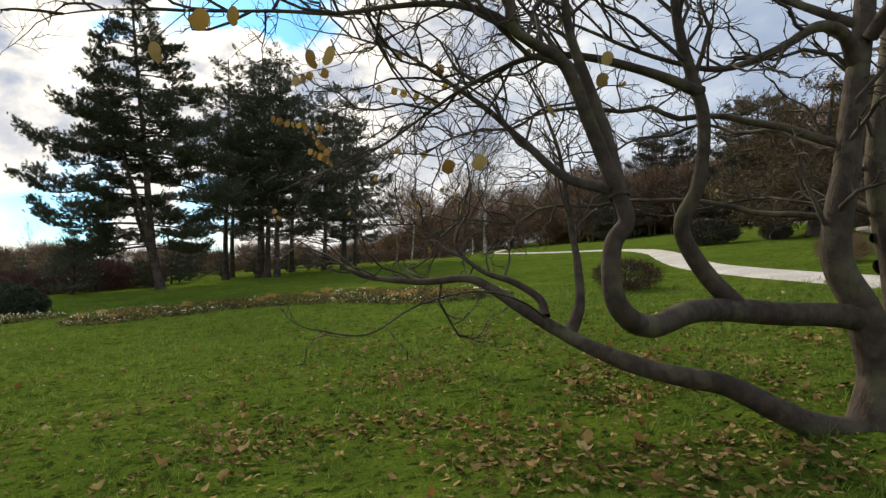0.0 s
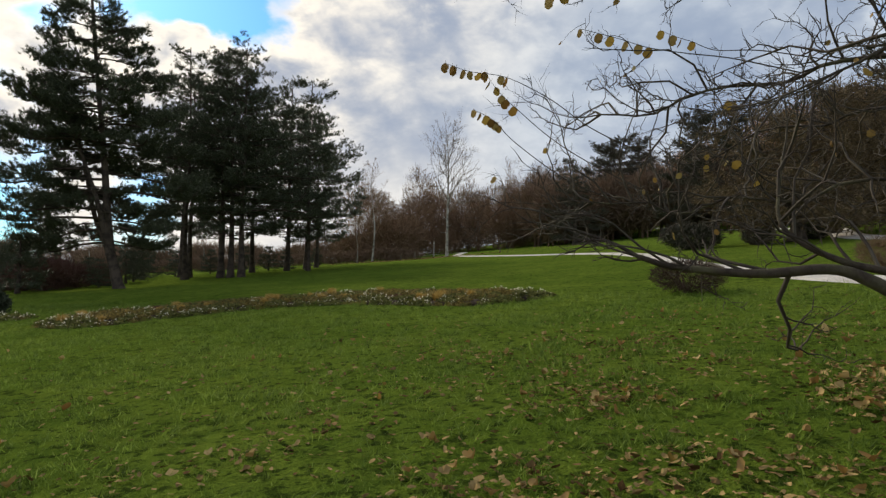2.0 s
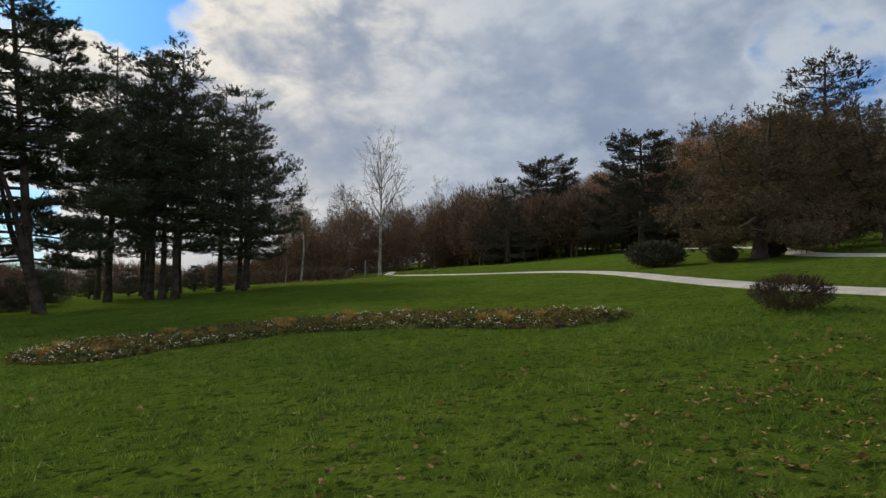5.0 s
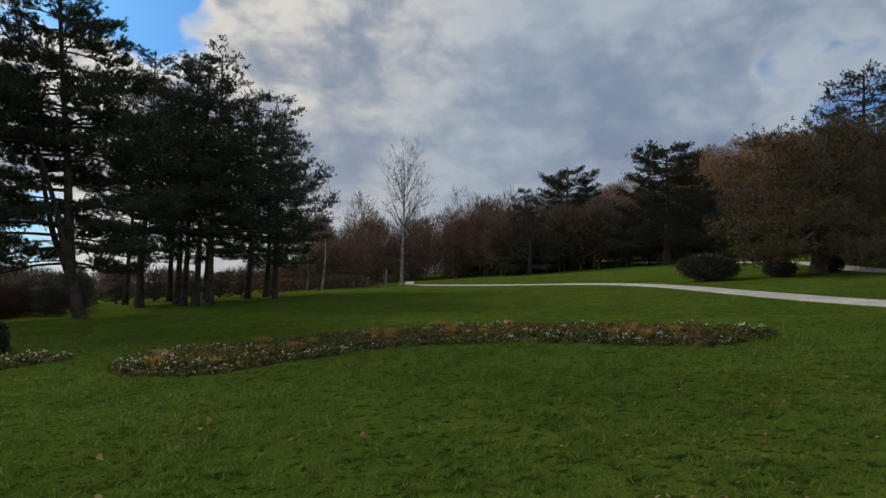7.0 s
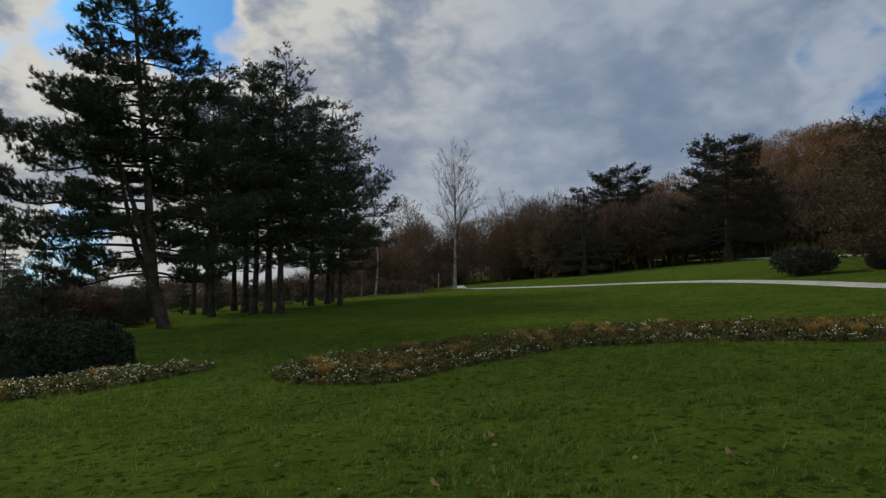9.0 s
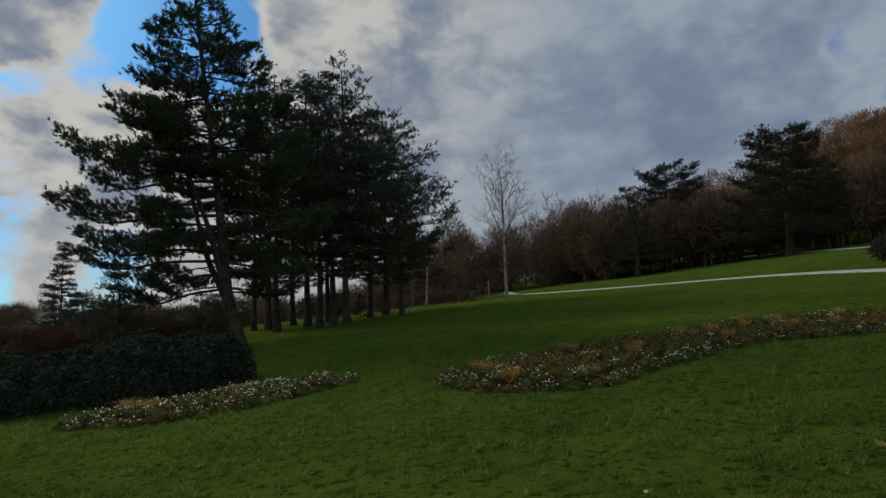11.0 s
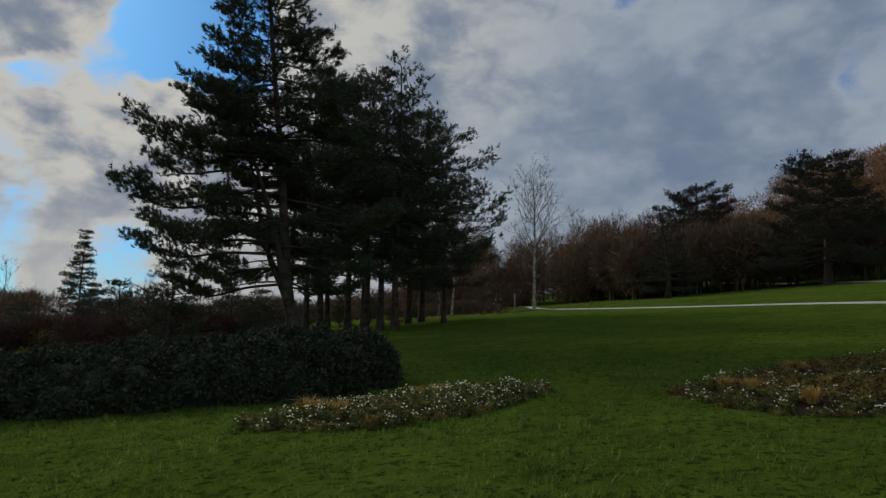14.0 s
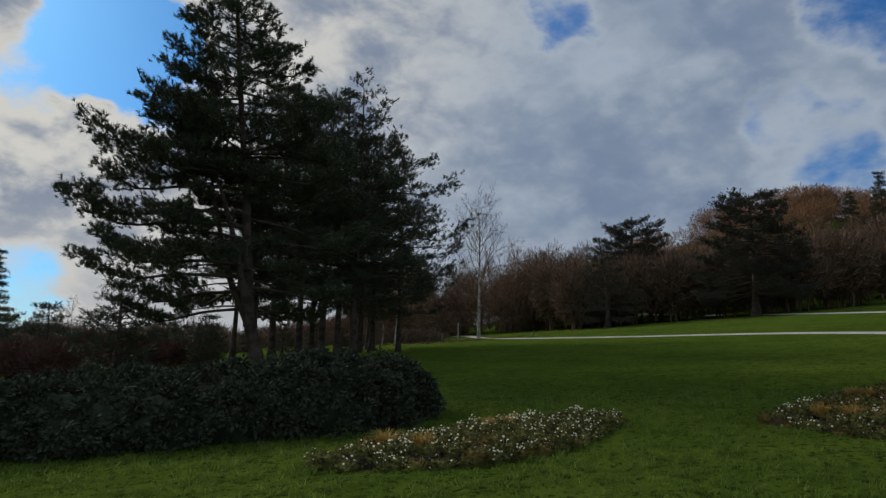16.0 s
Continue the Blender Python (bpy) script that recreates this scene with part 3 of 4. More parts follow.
def conifer(root, seed, stems, first, spread, needles, tuft=0.42, reach_shape=None, per=7, bark=None, dead=0, blades=14, lean_out=0.14, thin_below=0.0, gap=1.15, pad=10, inner=0.22, thick=0.25, bare_to=-1.0, boughs=(), ragged=0.0, lift=0.6, blade=0.038):
    """Stems: lines in local space with a foot radius. Limbs in whorls from the height first to the top, spread metres long at most; boughs: height, bearing and length of single great limbs."""
    rnd, rng = random.Random(seed), np.random.default_rng(seed)
    bark = bark or pine_bark_mat
    centres, ways, sizes = [], [], []

    def limb(limbs, start, a, long, rise, thickest, bare):
        out = Vector((math.cos(a), math.sin(a), 0))
        side = Vector((-out.y, out.x, 0))
        bow = side * long * rnd.uniform(-0.10, 0.10)
        line_l = [start, start + out * long * 0.4 + bow * 0.6 + Vector((0, 0, long * 0.4 * (rise - 0.12))), start + out * long * 0.8 + bow + Vector((0, 0, long * (0.78 * rise - 0.14))),
                  start + out * long + bow * 0.8 + Vector((0, 0, long * rise))]
        lp = curve_points(line_l, 3)
        r0 = min(0.02 + 0.014 * long, thickest)
        limbs.tube(lp, [r0 * (1 - 0.8 * j / (len(lp) - 1)) for j in range(len(lp))], 4)
        twigs = max(int(per * long / 2), 3)
        for j in range(twigs):
            v = bare + (1 - bare) * (j + rnd.random()) / twigs
            f = min(v, 0.999) * (len(lp) - 1)
            q = lp[int(f)].lerp(lp[int(f) + 1], f - int(f))
            off = (side * rnd.choice((-1, 1)) * rnd.uniform(0.2, 1.0) + out * rnd.uniform(0.2, 0.9)).normalized()
            reach = long * 0.30 * (1.15 - v * 0.6) * rnd.uniform(0.3, 1.1) + 0.12
            end = q + off * reach + Vector((0, 0, reach * rnd.uniform(0.0, 0.45)))
            limbs.tube([q, end], [0.018, 0.006], 3, False)
            for g in range(pad):
                back = rnd.random() ** 1.5
                p = end.lerp(q, 0.55 * back) + Vector((rnd.gauss(0, 0.5), rnd.gauss(0, 0.5), rnd.gauss(0, thick))) * tuft
                centres.append(p)
                ways.append(off * 0.7 + Vector((0, 0, lift)) + any_way(rnd) * 0.45)
                sizes.append(tuft * rnd.uniform(0.7, 1.25))

    for line, radius, *part_reach in stems:
        pts = curve_points(line, 6)
        n = len(pts)
        radii = [radius * (1 - 0.86 * (i / (n - 1)) ** 0.9) * (1.4 if i == 0 else 1.12 if i == 1 else 1.0) for i in range(n)]
        trunk = part("trunk", Shape().tube(pts, radii, 10), bark, root)
        limbs = Shape()
        top = pts[-1].z
        whorls = max(int((top - first) / gap), 4)
        for k in range(whorls):
            h = first + (top - first) * (k + 0.5 + rnd.uniform(-0.2, 0.2)) / whorls
            i = min(range(n), key=lambda j: abs(pts[j].z - h))
            u = (h - first) / max(top - first, 0.1)
            far = spread * (reach_shape(u) if reach_shape else (1 - u) ** 0.75 + 0.06) * (1 + ragged * rnd.uniform(-1.0, 0.7)) * (part_reach[0] if part_reach else 1.0)
            count = rnd.choice((4, 5, 5)) if u > thin_below else rnd.choice((2, 3))
            first_turn = rnd.uniform(0, 6.28)
            for w in range(count):
                a = first_turn + 2 * math.pi * w / count + rnd.uniform(-0.4, 0.4)
                if h < bare_to and math.sin(a) < -0.3 and rnd.random() < 0.6:
                    continue  # the crown has opened towards the path
                long = max(far * rnd.uniform(0.6, 1.12), 0.5)
                start = pts[i] + Vector((0, 0, h - pts[i].z + rnd.uniform(-0.25, 0.25)))
                limb(limbs, start, a, long, lean_out + 0.26 * u + rnd.uniform(-0.08, 0.08), radii[i] * 0.6, inner if h < bare_to else 0.22)
        if line is stems[0][0]:
            for h, bearing, long in boughs:
                i = min(range(n), key=lambda j: abs(pts[j].z - h))
                limb(limbs, pts[i] + Vector((0, 0, h - pts[i].z)), radians(bearing), long, lean_out + rnd.uniform(0.0, 0.10), radii[i] * 0.6, 0.27)
        part("branchwork", limbs, bark, trunk)
        for _ in range(dead):
            a = rnd.uniform(0, 2 * math.pi)
            i = rnd.randrange(n // 5, n // 2)
            part("dead_limb", Shape().tube([pts[i], pts[i] + Vector((math.cos(a), math.sin(a), rnd.uniform(-0.1, 0.4))) * rnd.uniform(0.7, 1.8)], [0.04, 0.012], 4), bark, trunk)
    tris = turned(needle_tuft(rng, blades, blade), np.array([tuple(c) for c in centres]), np.array([tuple(w) for w in ways]), np.array(sizes), rng)
    part("crown", (tris, 3), needles, root)
    return root


def place(x, y, dip=0.06):
    return (x, y, ground(x, y) - dip)


def build_pines():
    black = "tall dark green black pine on the lawn"
    a = thing("pine_tree", place(-20.35, 45.3), "tall old black pine with three stems on the lawn", "tree")
    conifer(a, 21, [([(0, 0, -0.1), (-0.25, 0, 1.0), (-0.66, 0, 2.6), (-1.05, 0, 6.2), (-1.4, 0, 9.8), (-1.9, 0.1, 13.5), (-2.5, 0.2, 18.7), (-2.75, 0.2, 21.4)], 0.40),
                    ([(-0.66, 0, 2.3), (-1.10, -0.2, 4.2), (-1.57, -0.4, 6.2), (-2.4, -0.7, 8.8), (-3.0, -0.9, 10.4), (-3.6, -1.0, 13.5)], 0.23, 0.62),
                    ([(-0.55, 0, 2.1), (-1.20, 0.2, 3.4), (-1.85, 0.3, 4.8), (-2.6, 0.5, 7.5), (-3.2, 0.6, 10.0), (-4.2, 0.6, 13.0)], 0.25, 0.62)],
            2.6, 5.8, needle_mat, 0.48, lambda u: (1.0 if u < 0.45 else 1.0 - 2.36 * (u - 0.45) if u < 0.56 else 0.78 - 1.5 * (u - 0.56)), 9, dead=3, thin_below=0.16, inner=0.42, bare_to=9.5, gap=1.05, lean_out=0.02, pad=10, ragged=0.22, blades=20, thick=0.22,
            boughs=[(h, 180 + 34 * math.sin(h * 2.7), (7.3 if h < 9.5 else 7.3 - 0.62 * (h - 9.5)) * (0.92 + 0.08 * math.sin(h * 7.1))) for h in (4.0, 4.7, 5.3, 6.0, 6.6, 7.3, 8.0, 8.6, 9.3, 10.0, 10.7, 11.4, 12.2, 13.0, 13.9, 14.9)] + [(6.0, 100, 5.0), (4.6, 60, 5.0), (9.6, 12, 5.6), (11.0, -18, 5.2), (12.2, 24, 5.0), (13.4, -6, 4.6), (14.6, 18, 4.2), (15.8, -12, 3.6), (16.8, 170, 3.2), (17.6, 8, 2.8)])
    shapes = []
    for seed, high, wide, first in ((31, 20.6, 5.2, 5.2), (32, 19.6, 5.4, 4.4), (33, 19.6, 5.8, 3.2)):
        p = thing("pine_tree", (0, 0, 0), black, "tree", "pines in the grove")
        conifer(p, seed, [([(0, 0, 0), (0.1, 0.05, 5), (-0.1, 0.1, 11), (0.15, 0, high)], 0.28)], first, wide, needle_mat, 0.46,
                lambda u: (0.6 + 1.5 * u if u < 0.25 else 0.97 * (1 - (u - 0.25) / 0.8) ** 0.75 + 0.07), 8, dead=3, gap=1.35, pad=6, blades=18, thick=0.2, ragged=0.3,
                boughs=((5.6, -132, 6.6), (8.4, -142, 7.4), (11.4, -150, 6.2), (13.8, -138, 5.0)) if seed == 33 else ())
        shapes.append(p)
    grove = [(-17.1, 57.6, 1, 0.98, 20), (-16.0, 56.6, 0, 0.97, 80), (-14.95, 56.0, 2, 1.0, 140), (-20.4, 58.6, 0, 1.0, 200), (-22.2, 65.5, 1, 1.0, 250), (-13.4, 69.2, 2, 1.02, 310),
             (-11.9, 73.0, 2, 1.08, 30), (-18.6, 63.5, 0, 1.06, 100), (-20.9, 72.0, 2, 1.05, 160), (-17.5, 71.6, 1, 1.0, 220), (-24.0, 68.5, 0, 0.9, 280), (-11.6, 79.5, 2, 0.92, 330), (-10.6, 64.5, 2, 0.80, 60)]
    for k, (x, y, kind, size, turn) in enumerate(grove):
        if k < 3:
            # the first of each kind stands in the grove itself
            kind = k
        m = pose(*place(x, y), 0, 0, turn)
        ob = shapes[kind] if k < 3 else copy_thing(shapes[kind], m)
        ob.matrix_basis = m
        ob.scale = (size,) * 3
    low = thing("pine_tree", place(-27.3, 46.2), "low bushy dark pine on the lawn", "tree")
    conifer(low, 41, [([(0, 0, 0), (0.1, 0, 2), (0, 0.1, 4.6)], 0.16)], 0.3, 2.1, needle_mat, 0.42, lambda u: (1 - u) ** 0.6 * 0.95 + 0.08, 9, gap=0.55, pad=8, blades=12, ragged=0.2)
    for x, y, size, turn in ((-35.2, 60.0, 0.95, 70), (-27.6, 68.0, 0.62, 130), (-25.5, 60.5, 0.55, 10), (-29.5, 60.5, 0.45, 20), (-40.0, 66.0, 0.8, 90), (-47.0, 70.0, 0.7, 150), (-24.5, 56.5, 0.7, 260), (-30.7, 75.9, 0.9, 45), (-28.2, 58.0, 0.5, 170), (-17.0, 78.0, 0.6, 15), (-14.5, 75.5, 0.5, 75), (-20.2, 80.0, 0.65, 135), (-23.4, 77.0, 0.6, 190), (-12.2, 84.0, 0.5, 240), (-26.0, 73.0, 0.6, 310), (-24.0, 50.5, 0.45, 35)):
        ob = copy_thing(low, pose(*place(x, y), 0, 0, turn))
        ob.scale = (size,) * 3
    spruce = thing("spruce_tree", place(-60.2, 110), "slender dark spruce above the shrubs", "tree")
    conifer(spruce, 43, [([(0, 0, 0), (0, 0, 6), (0.1, 0, 14.2)], 0.22)], 0.6, 4.4, needle_mat, 0.46, lambda u: (1 - u) ** 1.0 + 0.05, 8, lean_out=-0.06, gap=0.75, pad=9, ragged=0.2)
    for x, y, size, turn in ((146, 172, 1.35, 40), (156, 170, 1.75, 120), (162, 168, 1.5, 210), (171, 166, 1.6, 300), (120, 178, 1.0, 75)):
        ob = copy_thing(spruce, pose(*place(x, y), 0, 0, turn))
        ob.scale = (size,) * 3
        tagged(ob, "dark spruce on the wooded hilltop", "tree", "spruces on the hill")
    # the old conifers across the path
    f = thing("fir_tree", place(26.4, 100.2), "dark conifer with a drooping lower crown", "tree", "conifers across the path")
    conifer(f, 51, [([(0, 0, 0), (0, 0, 6), (-1.2, 0, 13.6)], 0.4)], 0.9, 5.0, cedar_mat, 0.6, lambda u: (1 - u) ** 0.7 * 0.95 + 0.1, 6, lean_out=0.0, pad=7, blades=11, ragged=0.25)
    f = thing("cedar_tree", place(38.5, 115), "flat-topped dark cedar with layered branches", "tree", "conifers across the path")
    conifer(f, 52, [([(0, 0, 0), (0.3, 0, 9), (0.6, 0, 18.6)], 0.5)], 4.0, 6.6, cedar_mat, 0.65, lambda u: (0.95 - 0.4 * u if u < 0.55 else 0.84 - 0.5 * max(u - 0.84, 0) / 0.16), 8, lean_out=-0.06, gap=1.0, pad=8)
    f = thing("cedar_tree", place(44.2, 90.2), "broad flat-topped dark cedar with layered branches", "tree", "conifers across the path")
    conifer(f, 53, [([(0, 0, 0), (0.2, 0, 9), (0.0, 0, 17.6)], 0.55)], 3.0, 6.8, cedar_mat, 0.6, lambda u: (1.25 - 0.6 * u if u < 0.55 else 0.78 - 0.4 * max(u - 0.86, 0) / 0.14), 8, lean_out=-0.06, gap=0.9, pad=8)
    f = thing("cedar_tree", place(47.6, 59.4), "tall flat-topped cedar behind the yew", "tree", "conifers across the path")
    conifer(f, 54, [([(0, 0, 0), (0.2, 0, 9), (0.6, 0, 19.6)], 0.5)], 4.0, 6.6, cedar_mat, 0.6, lambda u: (1.0 if u < 0.6 else 0.6) * (1.0 - 0.5 * max(u - 0.88, 0) / 0.12), 7, lean_out=-0.04, gap=1.3, pad=6)
    f = thing("yew_tree", place(21.6, 37.4), "spreading brownish green conifer with a pale broken limb", "tree", "conifers across the path")
    conifer(f, 55, [([(0, 0, 0), (0.3, 0.1, 3), (1.0, 0.4, 6), (1.6, 0.6, 9.6)], 0.45), ([(0, 0, 1.6), (-1.6, 0.3, 4.0), (-2.6, 0.6, 8.2)], 0.2), ([(0.1, 0, 1.8), (2.0, 0.8, 4.6), (4.4, 1.4, 9.4)], 0.2)],
            1.15, 4.6, brown_needle_mat, 0.56, lambda u: (1.15 if u < 0.3 else 1.0) * (1.0 - 0.65 * u), 8, lean_out=-0.02, thick=0.5, gap=1.1, pad=6, blades=10)
    part("broken_limb", Shape().tube([(-0.1, -0.3, 3.1), (-0.9, -0.8, 2.5), (-1.7, -1.1, 2.05), (-2.3, -1.3, 1.85)], [0.05, 0.07, 0.075, 0.04], 7), branch_dead_mat, f, "pale broken limb")
    part("low_limb", Shape().tube([(0.0, -0.3, 1.8), (-0.7, -1.0, 1.72), (-1.5, -1.4, 1.75)], [0.07, 0.05, 0.03], 7), branch_dead_mat, f)
    for x, y, size, turn in ((30.5, 36.5, 0.95, 120), (29.0, 44.5, 1.05, 230), (39.5, 50.0, 1.15, 40)):
        ob = copy_thing(f, pose(*place(x, y), 0, 0, turn))
        ob.scale = (size,) * 3
        tagged(ob, "spreading brownish green conifer beside the upper path", "tree", "conifers across the path")


def bare_tree(root, seed, high, spread, mat, twig, radius, level=4, first=0.3, boughs=13):
    rnd = random.Random(seed)
    pts = curve_points([(0, 0, 0), (rnd.uniform(-0.3, 0.3), 0, high * 0.35), (rnd.uniform(-0.5, 0.5), rnd.uniform(-0.4, 0.4), high * 0.7), (rnd.uniform(-0.6, 0.6), 0, high)], 6)
    n = len(pts)
    radii = [radius * (1 - 0.88 * (i / (n - 1)) ** 0.85) * (1.3 if i == 0 else 1) for i in range(n)]
    trunk = part("trunk", Shape().tube(pts, radii, 9), mat, root)
    crown = Shape()
    for k in range(boughs):
        u = first + (0.97 - first) * (k + rnd.random()) / boughs
        i = min(int(u * (n - 1)), n - 2)
        a = k * 2.4 + rnd.uniform(-0.5, 0.5)
        way = Vector((math.cos(a), math.sin(a), 0.75 + 0.7 * u))
        grow(crown, rnd, pts[i], way, spread * (1.15 - 0.6 * u) * rnd.uniform(0.8, 1.15), radii[i] * 0.55, level, 5, 5, 0.06, 0.2, finest=0.011)
    part("branchwork", crown, twig, trunk)
    return root


def build_bare_trees():
    b = thing("plane_tree", place(5.85, 98.6), "tall bare young tree with pale bark beside the path", "tree")
    bare_tree(b, 61, 18.8, 6.4, birch_mat, plane_twig_mat, 0.25, 4, 0.34, 22)
    for h, far, rise in ((3.7, -1.0, 0.05), (5.7, -0.8, 0.6), (4.6, 0.7, 0.5)):
        part("dead_limb", Shape().tube([(0, 0, h), (far * 0.5, -0.1, h + rise * 0.4), (far, -0.1, h + rise)], [0.07, 0.05, 0.025], 6), birch_mat, b)
    t = thing("bare_tree", place(-5.6, 101), "slim bare tree behind the pine grove", "tree", "bare trees behind the lawn")
    bare_tree(t, 62, 15, 4.0, birch_mat, wood_twig_mat, 0.17, 4, 0.3, 11)
    for x, y, size, turn in ((41.9, 54.8, 0.6, 75), (43.4, 53.4, 0.64, 170), (-7.8, 98, 0.42, 30), (20.5, 128, 1.15, 200), (14.5, 140, 1.0, 90), (-44, 92, 0.45, 10), (-50, 84, 0.42, 150), (-60, 90, 0.55, 250), (-66, 88, 0.5, 300), (-63, 84, 0.45, 60), (-34, 110, 0.55, 20), (-70, 92, 0.6, 90)):
        ob = copy_thing(t, pose(*place(x, y), 0, 0, turn))
        ob.scale = (size,) * 3


build_garden_tree()
build_pines()
build_bare_trees()


# ---- woods and shrubs ----
def twig_cloud(rng, n, wide, deep, high, foot, length, thick, upward=0.7):
    """Thin triangles that fill an egg-shaped crown whose lowest point is foot above the ground."""
    d = rng.normal(size=(n, 3))
    d /= np.linalg.norm(d, axis=1)[:, None]
    r = rng.uniform(0.25, 1.0, n) ** 0.5
    p = d * r[:, None] * np.array([wide, deep, high / 2]) + np.array([0, 0, foot + high / 2])
    way = d * 0.6 + rng.normal(size=(n, 3)) * 0.45 + np.array([0, 0, upward])
    way /= np.linalg.norm(way, axis=1)[:, None]
    side = np.cross(way, rng.normal(size=(n, 3)))
    side *= (thick * rng.uniform(0.5, 1.2, n) / np.linalg.norm(side, axis=1))[:, None]
    long = length * rng.uniform(0.5, 1.3, n)
    tip = p + way * long[:, None]
    return np.stack([p - side, p + side, tip], axis=1).reshape(-1, 3)


def trunk_tris(rng, x, y, z, high, radius):
    a = np.arange(5) * 2 * np.pi / 5
    ring = np.stack([np.cos(a) * radius, np.sin(a) * radius, np.zeros(5)], axis=1) + (x, y, z - 0.2)
    tip = np.array([x + rng.normal() * 0.4, y, z + high])
    return np.concatenate([np.stack([ring[k], ring[(k + 1) % 5], tip]) for k in range(5)])


def woodland(name, label, mat, seed, spots, n, length, thick):
    """spots: x, y, height, half width, height of the crown's foot."""
    rng = np.random.default_rng(seed)
    out = []
    for x, y, high, wide, foot in spots:
        z = ground(x, y)
        out.append(twig_cloud(rng, n, wide, wide, high - foot, foot, length, thick, 0.4) + (x, y, z))
        out.append(trunk_tris(rng, x, y, z, high * 0.9, 0.018 * high))
    tris = np.concatenate(out)
    tagged(new(name, mesh_of(name, (tris, 3), mat)), label, "woods", kind="stuff")


def build_woods():
    rnd = random.Random(71)
    front, back, hill, under, left = [], [], [], [], []
    for k in range(44):
        x = -12 + 62 * (k + rnd.random()) / 44
        front.append((x, 122 + 0.25 * max(x - 10, 0) + (15 if abs(x - 9.5) < 8 else 0) + rnd.uniform(-7, 16), rnd.choice((5, 7, 9, 11, 13, 15)) * rnd.uniform(0.85, 1.1), rnd.uniform(2.8, 5.2), 0.0))
    for k in range(46):
        x = -8 + 120 * (k + rnd.random()) / 46
        back.append((x, 150 + rnd.uniform(-10, 22) - 0.1 * max(x - 40, 0), rnd.uniform(12, 21), rnd.uniform(3.2, 4.8), 3))
    for k in range(110):
        x = 70 + 190 * rnd.random()
        hill.append((x, 185 + 50 * rnd.random() - 0.12 * max(x - 100, 0), rnd.uniform(8, 14.5), rnd.uniform(4.5, 7.5), 1.5))
    for k in range(90):
        u = (k + rnd.random()) / 90
        x = 24 + 110 * u
        under.append((x, 128 - 28 * u + rnd.uniform(-8, 20), rnd.uniform(7, 16), rnd.uniform(3.0, 5.2), rnd.uniform(0.6, 2.6)))
    for k in range(80):
        u = (k + rnd.random()) / 80
        under.append((23 + 50 * u, 108 - 16 * u + rnd.uniform(-3, 12), rnd.uniform(6.5, 11) + 2 * u, rnd.uniform(2.4, 4.2), rnd.uniform(1.2, 2.2)))
    for k in range(60):
        x = -150 + 150 * (k + rnd.random()) / 60
        left.append((x, 150 + rnd.uniform(-12, 25), rnd.uniform(2.5, 5.5), rnd.uniform(3, 5), 0.2))
    woodland("woods", "brown bare thicket behind the lawn", wood_twig_mat, 1, front, 2300, 1.4, 0.05)
    woodland("woods", "tall bare winter wood behind the thicket", wood_twig_mat, 2, back, 1400, 1.7, 0.065)
    woodland("woods", "sunlit russet wood on the hillside", rust_twig_mat, 3, hill, 1100, 1.8, 0.11)
    woodland("woods", "dark brown wood along the upper path", dark_twig_mat, 4, under, 1700, 1.6, 0.10)
    woodland("woods", "low far scrub behind the pine grove", dark_twig_mat, 5, left, 800, 2.0, 0.08)


def build_shrub(name, at, label, mat, seed, wide, deep, high, n, length, thick, group=""):
    rng, rnd = np.random.default_rng(seed), random.Random(seed)
    root = thing(name, place(*at, 0.02), label, "shrub", group)
    stems = Shape()
    for k in range(14):
        a = rnd.uniform(0, 6.28)
        out = Vector((math.cos(a) * wide, math.sin(a) * deep, 0)) * rnd.uniform(0.3, 0.9)
        stems.tube([(out.x * 0.1, out.y * 0.1, 0), out * 0.6 + Vector((0, 0, high * 0.5)), out + Vector((0, 0, high * rnd.uniform(0.6, 0.95)))], [0.012 * high + 0.004, 0.008 * high + 0.003, 0.003], 4)
    part("stem_clump", stems, mat, root)
    part("brush", (twig_cloud(rng, n, wide, deep, high, 0.02, length, thick, 0.35), 3), mat, root)
    return root


